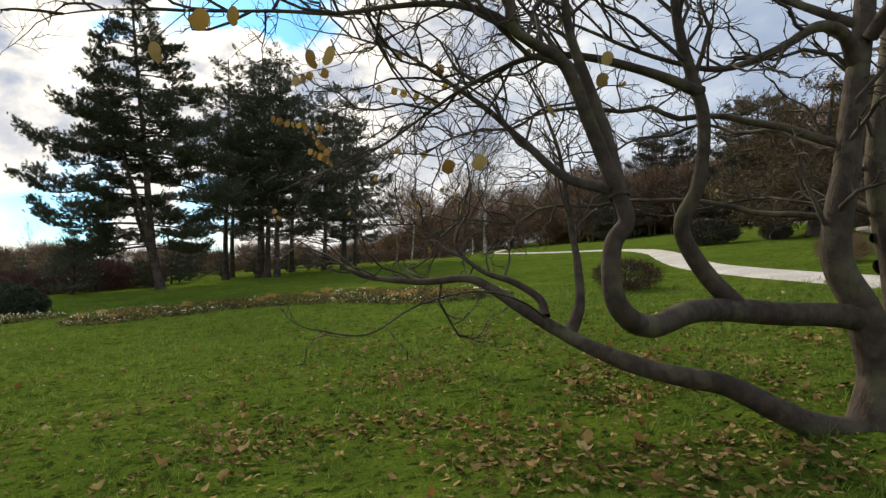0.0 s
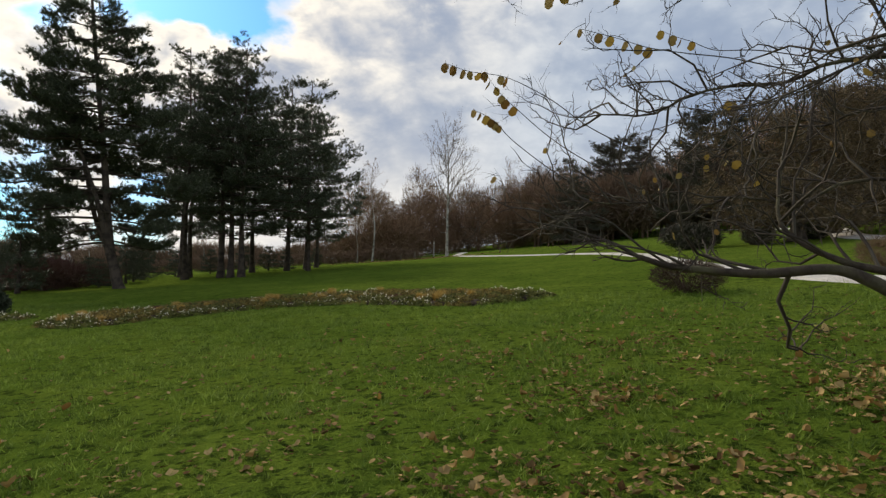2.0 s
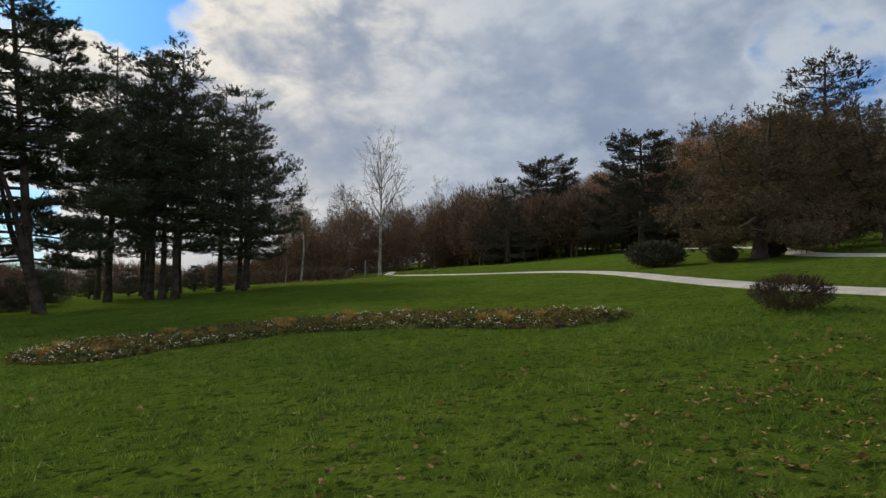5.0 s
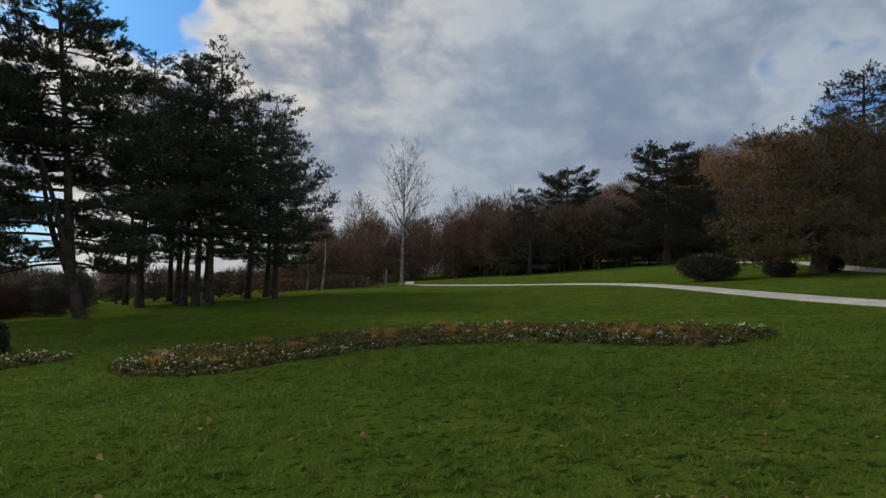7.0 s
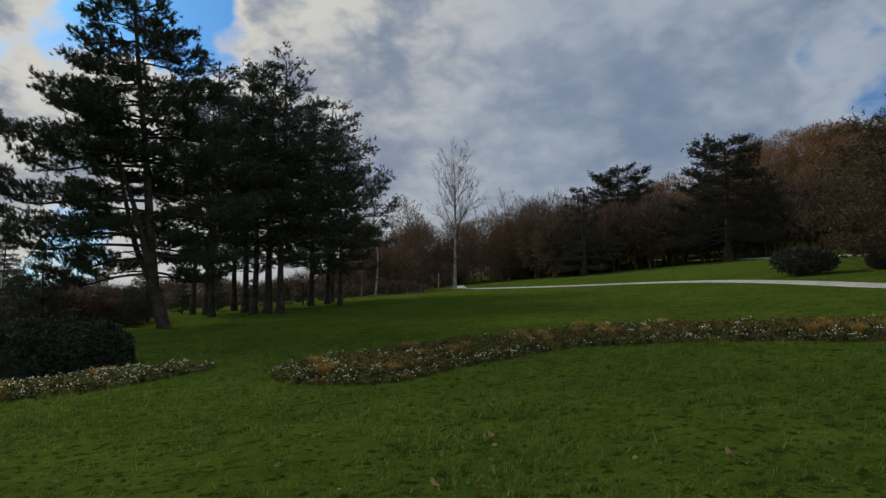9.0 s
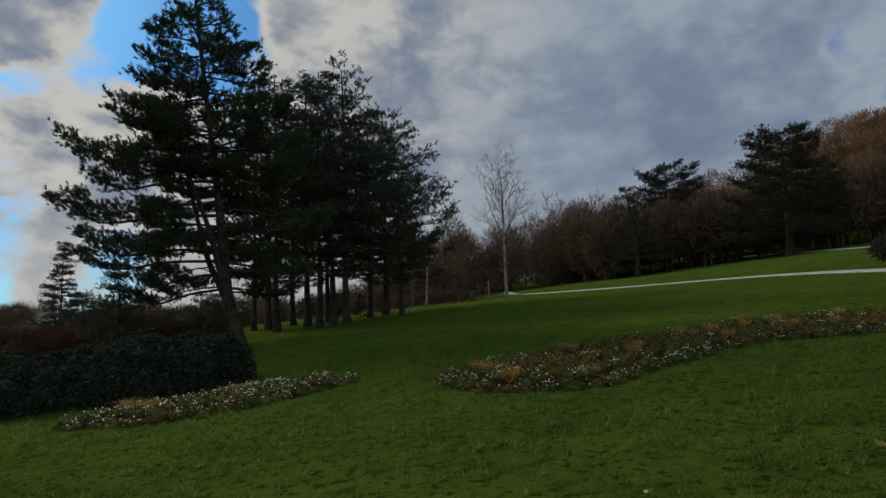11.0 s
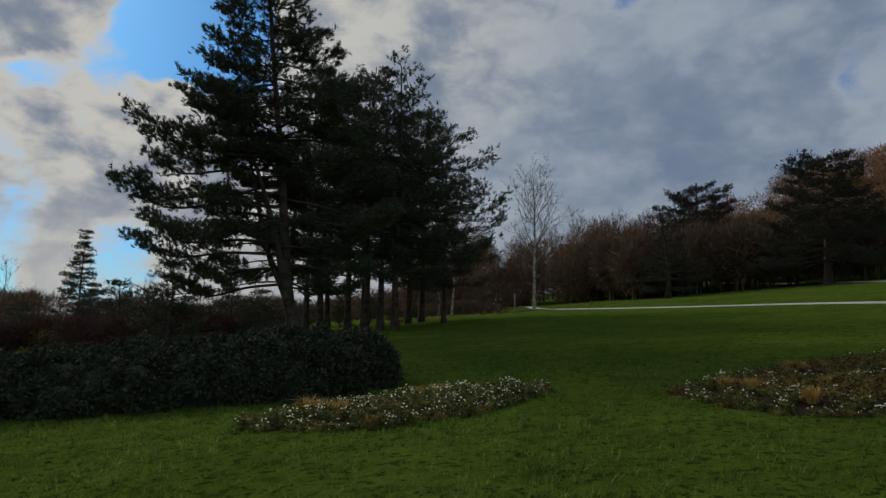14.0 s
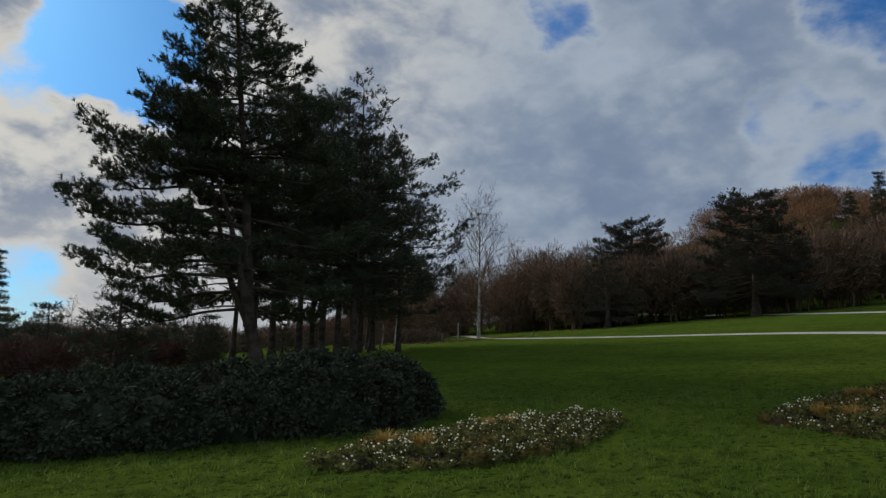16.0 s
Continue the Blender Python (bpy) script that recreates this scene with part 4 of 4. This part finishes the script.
def build_shrubs():
    build_shrub("twiggy_shrub", (4.35, 15.3), "low rounded brown twiggy shrub on the lawn", shrub_mat, 81, 0.82, 0.75, 0.72, 5200, 0.16, 0.006)
    build_shrub("twiggy_shrub", (10.9, 17.6), "brown twiggy shrub beside the gravel path", wood_twig_mat, 82, 0.75, 0.6, 0.75, 3600, 0.25, 0.005)
    red = build_shrub("dogwood_shrub", (-33, 62), "dark red-stemmed leafless shrub", red_twig_mat, 83, 2.4, 1.7, 2.4, 2600, 0.8, 0.03, "red shrubs behind the hedge")
    rnd = random.Random(84)
    for k in range(46):
        x = -82 + 58 * (k + rnd.random()) / 46
        ob = copy_thing(red, pose(*place(x, 49 + 2 * math.sin(x * 0.3) + rnd.uniform(0, 7), 0.02), 0, 0, rnd.uniform(0, 360)))
        ob.scale = (rnd.uniform(0.55, 0.8),) * 3
    dark = build_shrub("evergreen_bush", (16.8, 41.0), "dark low bush under the conifers", cedar_mat, 85, 2.0, 1.5, 1.6, 5200, 0.35, 0.03, "bushes under the conifers")
    for x, y, size in ((19.8, 38.4, 0.6), (23.4, 38.6, 0.6)):
        ob = copy_thing(dark, pose(*place(x, y, 0.02), 0, 0, 90 * size))
        ob.scale = (size,) * 3
    # the low clipped hedge that closes the view behind the grove
    row = build_shrub("hedge_row", (-30, 100), "long low dark hedge far behind the pines", dark_twig_mat, 86, 6, 1.4, 1.8, 3000, 0.6, 0.06, "far hedge")
    for k in range(1, 11):
        copy_thing(row, pose(*place(-30 + (k - 7) * 9.0, 103 + (k % 3), 0.02), 0, 0, 6 * (k % 3)))


def build_hedge():
    """A broad clipped laurel hedge with rounded ends."""
    rng, rnd = np.random.default_rng(91), random.Random(91)
    axis = curve_points([(-16.05, 25.5, 0), (-18.2, 24.75, 0), (-22.0, 24.65, 0), (-25.0, 25.1, 0), (-28.5, 26.0, 0), (-31.5, 27.2, 0)], 8)
    base = Vector(place(-22.0, 24.75, 0.0))
    root = thing("hedge", base, "broad rounded evergreen laurel hedge on the lawn", "hedge")
    core, sides = Shape(), 16
    n = len(axis)
    spots, outs = [], []

    def skin(u, a, puff):
        """A point of the hedge's skin: u along it, a round it from the near foot to the far foot."""
        i = min(int(u * (n - 1)), n - 2)
        p = axis[i].lerp(axis[i + 1], u * (n - 1) - i)
        along = (axis[i + 1] - axis[i]).normalized()
        side = Vector((-along.y, along.x, 0))
        end = min(u, 1 - u) * 16.0
        close = math.sqrt(max(1 - max(1 - end / 3.4, 0) ** 2, 0.0))
        wide, high = 1.95 * close * puff, (0.30 + 0.92 * close) * puff * (1.03 - 0.42 * min(u * 1.5, 1))
        c, s = math.cos(a), math.sin(a)
        dx = math.copysign(abs(c) ** 0.95, c) * wide
        dz = abs(s) ** 0.95 * high
        q = p + side * dx
        lump = 0.24 * noise.noise(Vector((q.x * 0.9, q.y * 0.9, dz * 1.5))) + 0.20 * noise.noise(Vector((q.x * 2.6, q.y * 2.6, dz * 4.5)))
        normal = (side * c + Vector((0, 0, s + 0.15))).normalized()
        q = q + normal * lump
        return Vector((q.x, q.y, ground(q.x, q.y) + max(dz + normal.z * lump, -0.05))) - base, normal

    m = 90
    for i in range(m + 1):
        for k in range(sides + 1):
            core.v.append(skin(0.012 + 0.976 * i / m, math.pi * k / sides, 0.93)[0])
    for i in range(m):
        for k in range(sides):
            a = i * (sides + 1) + k
            core.f.append((a, a + 1, a + sides + 2, a + sides + 1))
    # a plain dark shell, not modelled branches; it paints the shade between leaf heads
    part("branchwork", core, hedge_core_shade_mat, root)
    leaf = np.array([(0, 0, 0), (-0.28, 0.06, 0.45), (0.28, 0.06, 0.45), (-0.28, 0.06, 0.45), (0, 0.0, 1.0), (0.28, 0.06, 0.45)])
    # shoots that end in rounded heads of drooping leaves
    for k in range(1500):
        p, normal = skin(rnd.random(), math.pi * rnd.random(), rnd.uniform(0.90, 1.05))
        size = rnd.uniform(0.14, 0.28)
        for m2 in range(90):
            way = (normal * 0.75 + any_way(rnd)).normalized()
            spots.append(tuple(p + way * size * rnd.random() ** 0.35 * 0.85))
            outs.append(tuple(way * 0.8 + any_way(rnd) * 0.35 + Vector((0, 0, -0.35))))
    tris = turned(leaf, np.array(spots), np.array(outs), rng.uniform(0.06, 0.11, len(spots)), rng)
    part("foliage", (tris, 3), hedge_mat, root)


build_woods()
build_shrubs()
build_hedge()


# ---- flower beds ----
def rosette(rnd, n, radius, high, leaf, tall=False):
    s = Shape()
    # the close heart of the plant
    for up, wide in ((-0.35, 0.62), (0.30, 0.60), (0.60, 0.36), (0.70, 0.04)):
        for k in range(7):
            w = radius * wide * rnd.uniform(0.8, 1.1)
            s.v.append(Vector((math.cos(k * 0.8976) * w, math.sin(k * 0.8976) * w, high * up)))
    s.f += [(r * 7 + k, r * 7 + (k + 1) % 7, r * 7 + 7 + (k + 1) % 7, r * 7 + 7 + k) for r in range(3) for k in range(7)]
    for _ in range(n):
        a, e = rnd.uniform(0, 6.28), rnd.uniform(0.1, 1.0)
        r = radius * rnd.uniform(0.15, 0.8)
        root = Vector((math.cos(a) * r, math.sin(a) * r, high * rnd.uniform(0.15, 0.8) * (1.15 - r / radius * 0.7)))
        out = Vector((math.cos(a + rnd.uniform(-1, 1)) * math.cos(e), math.sin(a + rnd.uniform(-1, 1)) * math.cos(e), math.sin(e)))
        side = out.cross(any_way(rnd)).normalized() * leaf * 0.36
        s.quad(root, root + out * leaf * 0.5 + side, root + out * leaf, root + out * leaf * 0.5 - side)
    return s


def tuft_of_grass(rnd, n, high):
    s = Shape()
    for _ in range(n):
        a = rnd.uniform(0, 6.28)
        out = Vector((math.cos(a), math.sin(a), 0))
        lean, h = rnd.uniform(0.15, 1.2), high * rnd.uniform(0.5, 1.1)
        side = Vector((-out.y, out.x, 0)) * 0.005
        mid, tip = out * h * lean * 0.35 + Vector((0, 0, h * 0.65)), out * h * lean + Vector((0, 0, h * (1 - lean * 0.35)))
        foot = out * rnd.uniform(0.01, 0.09)
        mid, tip = mid + foot, tip + foot
        s.quad(foot - side, foot + side, mid + side, mid - side)
        s.tri(mid - side, mid + side, tip)
    return s


def blossoms(rnd, n, radius, high):
    s = Shape()
    s.v += [Vector((-0.001, 0, 0.02)), Vector((0.001, 0, 0.02))]
    for _ in range(n):
        a, r = rnd.uniform(0, 6.28), radius * rnd.uniform(0.1, 1.15)
        c = Vector((math.cos(a) * r, math.sin(a) * r, high * (1.12 - 0.75 * (r / radius) ** 2) * rnd.uniform(0.8, 1.05)))
        face = (Vector((rnd.uniform(-0.7, 0.7), -0.8, 0.7)) + any_way(rnd) * 0.5).normalized()
        u = face.orthogonal().normalized()
        w = face.cross(u)
        k0 = len(s.v)
        s.v.append(c + face * 0.004)
        s.f.append((0, 1, k0))
        for k in range(10):
            rr = 0.018 if k % 2 == 0 else 0.013
            s.v.append(c + (u * math.cos(k * math.pi / 5) + w * math.sin(k * math.pi / 5)) * rr)
        s.f += [(k0, k0 + 1 + k, k0 + 1 + (k + 1) % 10) for k in range(10)]
    return s


def build_beds():
    rnd = random.Random(101)
    green = [mesh_of("bedding_plant", rosette(rnd, 110, 0.22, 0.16, 0.062), pansy_mat, False) for _ in range(3)]
    dull = [mesh_of("bedding_plant", rosette(rnd, 110, 0.22, 0.17, 0.062), dull_mat, False) for _ in range(2)]
    wine = [mesh_of("bedding_plant", rosette(rnd, 90, 0.20, 0.17, 0.065), wine_mat, False) for _ in range(2)]
    straw = [mesh_of("grass_tuft", tuft_of_grass(rnd, 150, 0.29), straw_mat, False) for _ in range(3)]
    white = [mesh_of("pansy", blossoms(rnd, n, 0.19, 0.19), petal_mat, False) for n in (6, 10, 14)]
    names = ("long curving flower bed of faded plants and white pansies", "short flower bed of white pansies and straw grasses", "end of a flower bed with white pansies")
    for outline, label in zip(BEDS, names):
        cx, cy = sum(p[0] for p in outline) / len(outline), sum(p[1] for p in outline) / len(outline)
        base = Vector((cx, cy, ground(cx, cy)))
        bed = thing("flower_bed", base, label, "flower bed", "flower beds on the lawn")
        # a low mound of soil, with a lip that sinks into the lawn
        rim = curve_points([(x, y, 0) for x, y in outline + outline[:1]], 4)[:-1]
        soil, n, rings = Shape(), len(rim), (1.04, 0.99, 0.93, 0.75, 0.5, 0.2)
        ups = (-0.08, 0.015, 0.05, 0.085, 0.10, 0.10)
        # the middle line of the bed, so that the mound follows its bends
        def heart(i):
            p = rim[i]
            return min((q for q in spine), key=lambda q: (q - p).length)
        half = len(rim) // 2
        spine = [(rim[k] + rim[-1 - k]) * 0.5 for k in range(3, half - 2, 3)]
        for ring, up in zip(rings, ups):
            for i, p in enumerate(rim):
                q = heart(i).lerp(p, ring)
                soil.v.append(Vector((q.x, q.y, ground(q.x, q.y) + up)) - base)
        for r in range(len(rings) - 1):
            for i in range(n):
                a, b = r * n + i, r * n + (i + 1) % n
                soil.f.append((a, b, b + n, a + n))
        part("soil", soil, soil_mat, bed)
        xs, ys = [p[0] for p in outline], [p[1] for p in outline]
        step = 0.37 if outline is BED_LONG else 0.33
        walked = 0.0
        for i in range(n):
            walked += (rim[i] - rim[i - 1]).length
            if walked < 0.27:
                continue
            walked = 0.0
            q = rim[i].lerp(heart(i), 0.04 / max((rim[i] - heart(i)).length, 0.2))
            ob = part("bedding_plant", rnd.choice(green + dull), None, bed)
            size = rnd.uniform(0.85, 1.15)
            ob.matrix_basis = Matrix.LocRotScale(Vector((q.x, q.y, ground(q.x, q.y) - 0.01)) - base, Euler((0, 0, rnd.uniform(0, 6.28))), (size, size, size * 0.8))
            if rnd.random() < (0.85 if i < n // 2 else 0.08):
                part("pansy", rnd.choice(white), None, ob)
        y, row = min(ys), 0
        while y < max(ys):
            x = min(xs) + (row % 2) * step * 0.5
            while x < max(xs):
                px, py = x + rnd.uniform(-0.08, 0.08), y + rnd.uniform(-0.08, 0.08)
                x += step
                if not inside(px, py, outline):
                    continue
                edge = min((Vector((px, py, 0)) - q).length for q in rim)
                patch = noise.noise(Vector((px * 0.55, py * 0.55, 3)))
                bloom = 0
                if edge < 0.5 or outline is not BED_LONG:
                    mesh, bloom = rnd.choice(green), (0.75 if outline is not BED_LONG else 0.75 if py < cy + 0.2 or px < -9.6 else 0.15)
                    if rnd.random() < 0.08:
                        mesh, bloom = rnd.choice(dull), 0
                elif patch > 0.12:
                    mesh, bloom = rnd.choice(dull), 0.03
                elif patch < -0.46:
                    mesh = rnd.choice(wine)
                else:
                    mesh, bloom = rnd.choice(green + dull), 0.12
                if edge > 0.35 and rnd.random() < 0.09:
                    mesh, bloom = rnd.choice(straw), 0
                ob = part("grass_tuft" if mesh in straw else "bedding_plant", mesh, None, bed)
                size = rnd.uniform(0.74, 1.12)
                ob.matrix_basis = Matrix.LocRotScale(Vector((px, py, ground(px, py) + (0.04 if edge < 0.3 else 0.085))) - base, Euler((0, 0, rnd.uniform(0, 6.28))), (size, size, size * 0.92))
                if rnd.random() < bloom:
                    part("pansy", rnd.choice(white), None, ob)
            y += step * 0.87
            row += 1


# ---- grass, fallen leaves and small things ----
def near_walk(x):
    """How far north the walk has come at x."""
    return 0.2 - 0.655 * x


def build_lawn_blades():
    rng = np.random.default_rng(111)
    n = 900000
    x = rng.uniform(-30, 8, n) + rng.normal(size=n) * 1.5
    far = 1.0 + 17.0 * rng.random(n) ** 2.0 + rng.normal(size=n) * 0.7
    y = 0.2 - 0.655 * x + far
    # tussocks: a field of lumps about half a metre across, smaller ones within
    clump = np.zeros(n)
    for k in range(9):
        a, w = rng.uniform(0, np.pi), rng.uniform(3.5, 9.0) * (1 if k < 5 else 2.6)
        clump += np.sin((x * np.cos(a) + y * np.sin(a)) * w + rng.uniform(0, 6.28) + 1.2 * np.sin(x * 1.3 + k) * np.sin(y * 1.1 - k)) * (0.42 if k < 5 else 0.26)
    keep = rng.random(n) < 0.66 + 0.34 * clump
    for bed in BEDS:
        bx, by = np.array([p[0] for p in bed]), np.array([p[1] for p in bed])
        near = (x > bx.min()) & (x < bx.max()) & (y > by.min()) & (y < by.max()) & keep
        for i in np.nonzero(near)[0]:
            if inside(x[i], y[i], bed):
                keep[i] = False
    x, y, far, clump = x[keep], y[keep], far[keep], clump[keep]
    n = len(x)
    xs = np.where(x < 0, -45 + np.logaddexp(0, (x + 45) / 8) * 8, x)
    z = -0.109 + 0.0801 * xs + 0.0344 * y + 0.2262 * np.logaddexp(0, (x - 5) / 6) - 0.012
    tuft = np.sin(x * 9.3 + 2 * np.sin(y * 5.1)) * np.sin(y * 10.7 + 2 * np.sin(x * 4.3)) + 0.3 * rng.normal(size=n)
    size = (0.75 + 0.05 * far) * (1 + 0.36 * np.clip(clump, -1.3, 1.4))
    high = rng.uniform(0.022, 0.062, n) * size * (0.5 + 1.35 * np.clip(tuft, 0, 1.2))
    a = rng.uniform(0, 2 * np.pi, n)
    lean = rng.uniform(0.3, 1.7, n) * high
    wide = rng.uniform(0.0022, 0.0048, n) * (0.75 + 0.09 * far)
    b = a + rng.uniform(0.6, 2.4, n)
    # coarser tufts that the mower has left standing
    m = 4200
    tx = rng.uniform(-30, 7, m)
    tfar = 1.2 + 9.0 * rng.random(m) ** 1.3
    pick = rng.integers(0, m, 60000)
    out = rng.normal(size=(60000, 2)) * 0.028 * (1 + 0.8 * rng.random(m)[pick, None])
    gx, gy = tx[pick] + out[:, 0], 0.2 - 0.655 * tx[pick] + tfar[pick] + out[:, 1]
    clear = np.array([not any(inside(px, py, bed) for bed in BEDS) for px, py in zip(tx, 0.2 - 0.655 * tx + tfar)])[pick]
    gx, gy, out, gfar = gx[clear], gy[clear], out[clear], tfar[pick][clear]
    gxs = np.where(gx < 0, -45 + np.logaddexp(0, (gx + 45) / 8) * 8, gx)
    gz = -0.109 + 0.0801 * gxs + 0.0344 * gy + 0.2262 * np.logaddexp(0, (gx - 5) / 6) - 0.01
    ga = np.arctan2(out[:, 1], out[:, 0]) + rng.normal(size=len(gx)) * 0.5
    gh = rng.uniform(0.03, 0.085, len(gx)) * (0.9 + 0.04 * gfar)
    x, y, z, a = np.append(x, gx), np.append(y, gy), np.append(z, gz), np.append(a, ga)
    high, lean = np.append(high, gh), np.append(lean, gh * rng.uniform(0.4, 1.5, len(gx)))
    wide, b = np.append(wide, rng.uniform(0.003, 0.0065, len(gx)) * (0.8 + 0.08 * gfar)), np.append(b, ga + np.pi / 2 + rng.normal(size=len(gx)) * 0.4)
    n = len(x)
    root = np.stack([x, y, z], axis=1)
    side = np.stack([np.cos(b) * wide, np.sin(b) * wide, np.zeros(n)], axis=1)
    tip = root + np.stack([np.cos(a) * lean, np.sin(a) * lean, high], axis=1)
    tris = np.stack([root - side, root + side, tip], axis=1).reshape(-1, 3)
    tagged(new("grass", mesh_of("grass", (tris, 3), blade_mat)), "short mown green grass blades covering the lawn", "grass", kind="stuff")


def leaf_drop(rnd):
    """Where a leaf falls: thickest under the old tree, thinning out towards the west."""
    while True:
        x, y = rnd.uniform(-13, 8), rnd.uniform(1.5, 14)
        d = math.hypot(x - 1.0, (y - 5.2) * 0.95)
        if y > near_walk(x) + 1.4 and rnd.random() < math.exp(-(d / 3.8) ** 1.8) * (0.15 + 1.7 * max(noise.noise(Vector((x * 0.9, y * 0.9, 8))) + 0.15, 0)) + 0.007 and not any(inside(x, y, b) for b in BEDS):
            return x, y


def build_leaf_fall():
    rnd = random.Random(121)
    kinds = [leaf_mesh("fallen_leaf", m, rnd.uniform(0.075, 0.115), rnd.uniform(0.05, 0.08), rnd.uniform(0.04, 0.11), rnd)
             for m in (brown_leaf_mat, pale_leaf_mat, brown_leaf_mat, brown_leaf_mat, yellow_leaf_mat, brown_leaf_mat, pale_leaf_mat)]
    for _ in range(298):
        x, y = leaf_drop(rnd)
        ob = tagged(new("fallen_leaf", rnd.choice(kinds)), "dry curled fallen leaf lying in the grass", "leaf", "fallen leaves on the lawn")
        size = rnd.uniform(0.7, 1.25)
        ob.matrix_basis = Matrix.LocRotScale((x, y, ground(x, y) + 0.035), Euler((rnd.uniform(-0.8, 0.8), rnd.uniform(-0.8, 0.8), rnd.uniform(0, 6.28))), (size,) * 3)
    rest = Shape()
    for _ in range(6400):
        x, y = leaf_drop(rnd)
        p = Vector((x, y, ground(x, y) + rnd.uniform(0.012, 0.045)))
        a = rnd.uniform(0, 6.28)
        u = Vector((math.cos(a), math.sin(a), rnd.uniform(-0.35, 0.35)))
        w = Vector((-math.sin(a), math.cos(a), rnd.uniform(-0.5, 0.5))) * rnd.uniform(0.5, 0.85)
        r, curl = rnd.uniform(0.012, 0.036) + 0.012 * rnd.random() ** 3, rnd.uniform(-0.9, 1.2)
        k0 = len(rest.v)
        rest.v.append(p)
        for c, s in ((-1.0, 0.0), (-0.55, 0.8), (0.1, 1.0), (0.65, 0.65), (1.05, 0.0), (0.6, -0.7), (0.0, -1.0), (-0.6, -0.75)):
            f = rnd.uniform(0.5, 1.25)
            rest.v.append(p + (u * c + w * s) * r * f + Vector((0, 0, curl * r * (c * c * rnd.uniform(0.1, 0.9) + s * s * rnd.uniform(0.1, 0.9)))))
        rest.f += [(k0, k0 + 1 + k, k0 + 1 + (k + 1) % 8) for k in range(8)]
    tagged(new("leaf_litter", mesh_of("leaf_litter", rest, litter_mat, False)), "scattered small brown leaf litter on the grass", "leaves", kind="stuff")


def build_small_things():
    rnd = random.Random(131)
    pale = leaf_mesh("fallen_leaf", pale_leaf_mat, 0.10, 0.075, 0.06, rnd)
    for x, y, turn in ((-9.62, 12.0, 30), (-10.9, 13.1, 200), (-9.3, 11.85, 120)):
        ob = tagged(new("fallen_leaf", pale), "single pale dry leaf lying in the grass", "leaf", "fallen leaves on the lawn")
        ob.matrix_world = pose(x, y, ground(x, y) + 0.05, 25, 10, turn)
    post = thing("wooden_post", place(1.0, 100.4, 0.1), "short weathered wooden post beside the path", "post", "posts on the far lawn")
    part("shaft", Shape().tube([(0, 0, 0), (0, 0, 1.1), (0, 0, 1.16)], [0.14, 0.13, 0.09], 8), post_mat, post)
    for x, y, size in ((-1.2, 98.5, 0.75), (14.2, 99.0, 0.7)):
        copy_thing(post, pose(*place(x, y, 0.1), 0, 0, 40)).scale = (size,) * 3
    pale = thing("pale_post", place(4.2, 104.0, 0.1), "slim pale post beside the path bend", "post")
    part("shaft", Shape().tube([(0, 0, 0), (0, 0, 2.6), (0, 0, 2.66)], [0.10, 0.09, 0.05], 8), birch_mat, pale)
    bench = thing("park_bench", place(-6.6, 110.0, 0.02), "plain dark wooden park bench at the edge of the grove", "bench", turn=8)
    for x in (-0.85, 0.85):
        leg = Shape()
        leg.tube([(x, 0.22, 0), (x, 0.22, 0.45), (x, 0.30, 0.95)], [0.06, 0.06, 0.05], 6)
        part("leg", leg, post_mat, bench)
        part("leg", Shape().tube([(x, -0.22, 0), (x, -0.22, 0.45)], [0.06, 0.06], 6), post_mat, bench)
    for y, z in ((-0.18, 0.47), (0.0, 0.47), (0.18, 0.47), (0.27, 0.70), (0.30, 0.88)):
        part("slat", Shape().tube([(-1.05, y, z), (1.05, y, z)], [0.05, 0.05], 6), post_mat, bench)


def build_far_litter():
    """Russet leaves thinly strewn round the pale tree and along the grove."""
    rnd = random.Random(141)
    s = Shape()
    for _ in range(2600):
        x, y = rnd.gauss(1.0, 6.0), rnd.gauss(96.0, 3.2)
        p = Vector((x, y, ground(x, y) + 0.03))
        u = Vector((rnd.gauss(0, 1), rnd.gauss(0, 1), 0.2)).normalized() * rnd.uniform(0.06, 0.12)
        w = Vector((-u.y, u.x, rnd.uniform(-0.05, 0.08)))
        s.quad(p - u, p + w * 0.7, p + u, p - w * 0.7)
    tagged(new("leaf_litter", mesh_of("leaf_litter", s, litter_mat, False)), "thin russet leaf litter round the pale tree", "leaves", kind="stuff")


build_beds()
build_lawn_blades()
build_leaf_fall()
build_small_things()
build_far_litter()
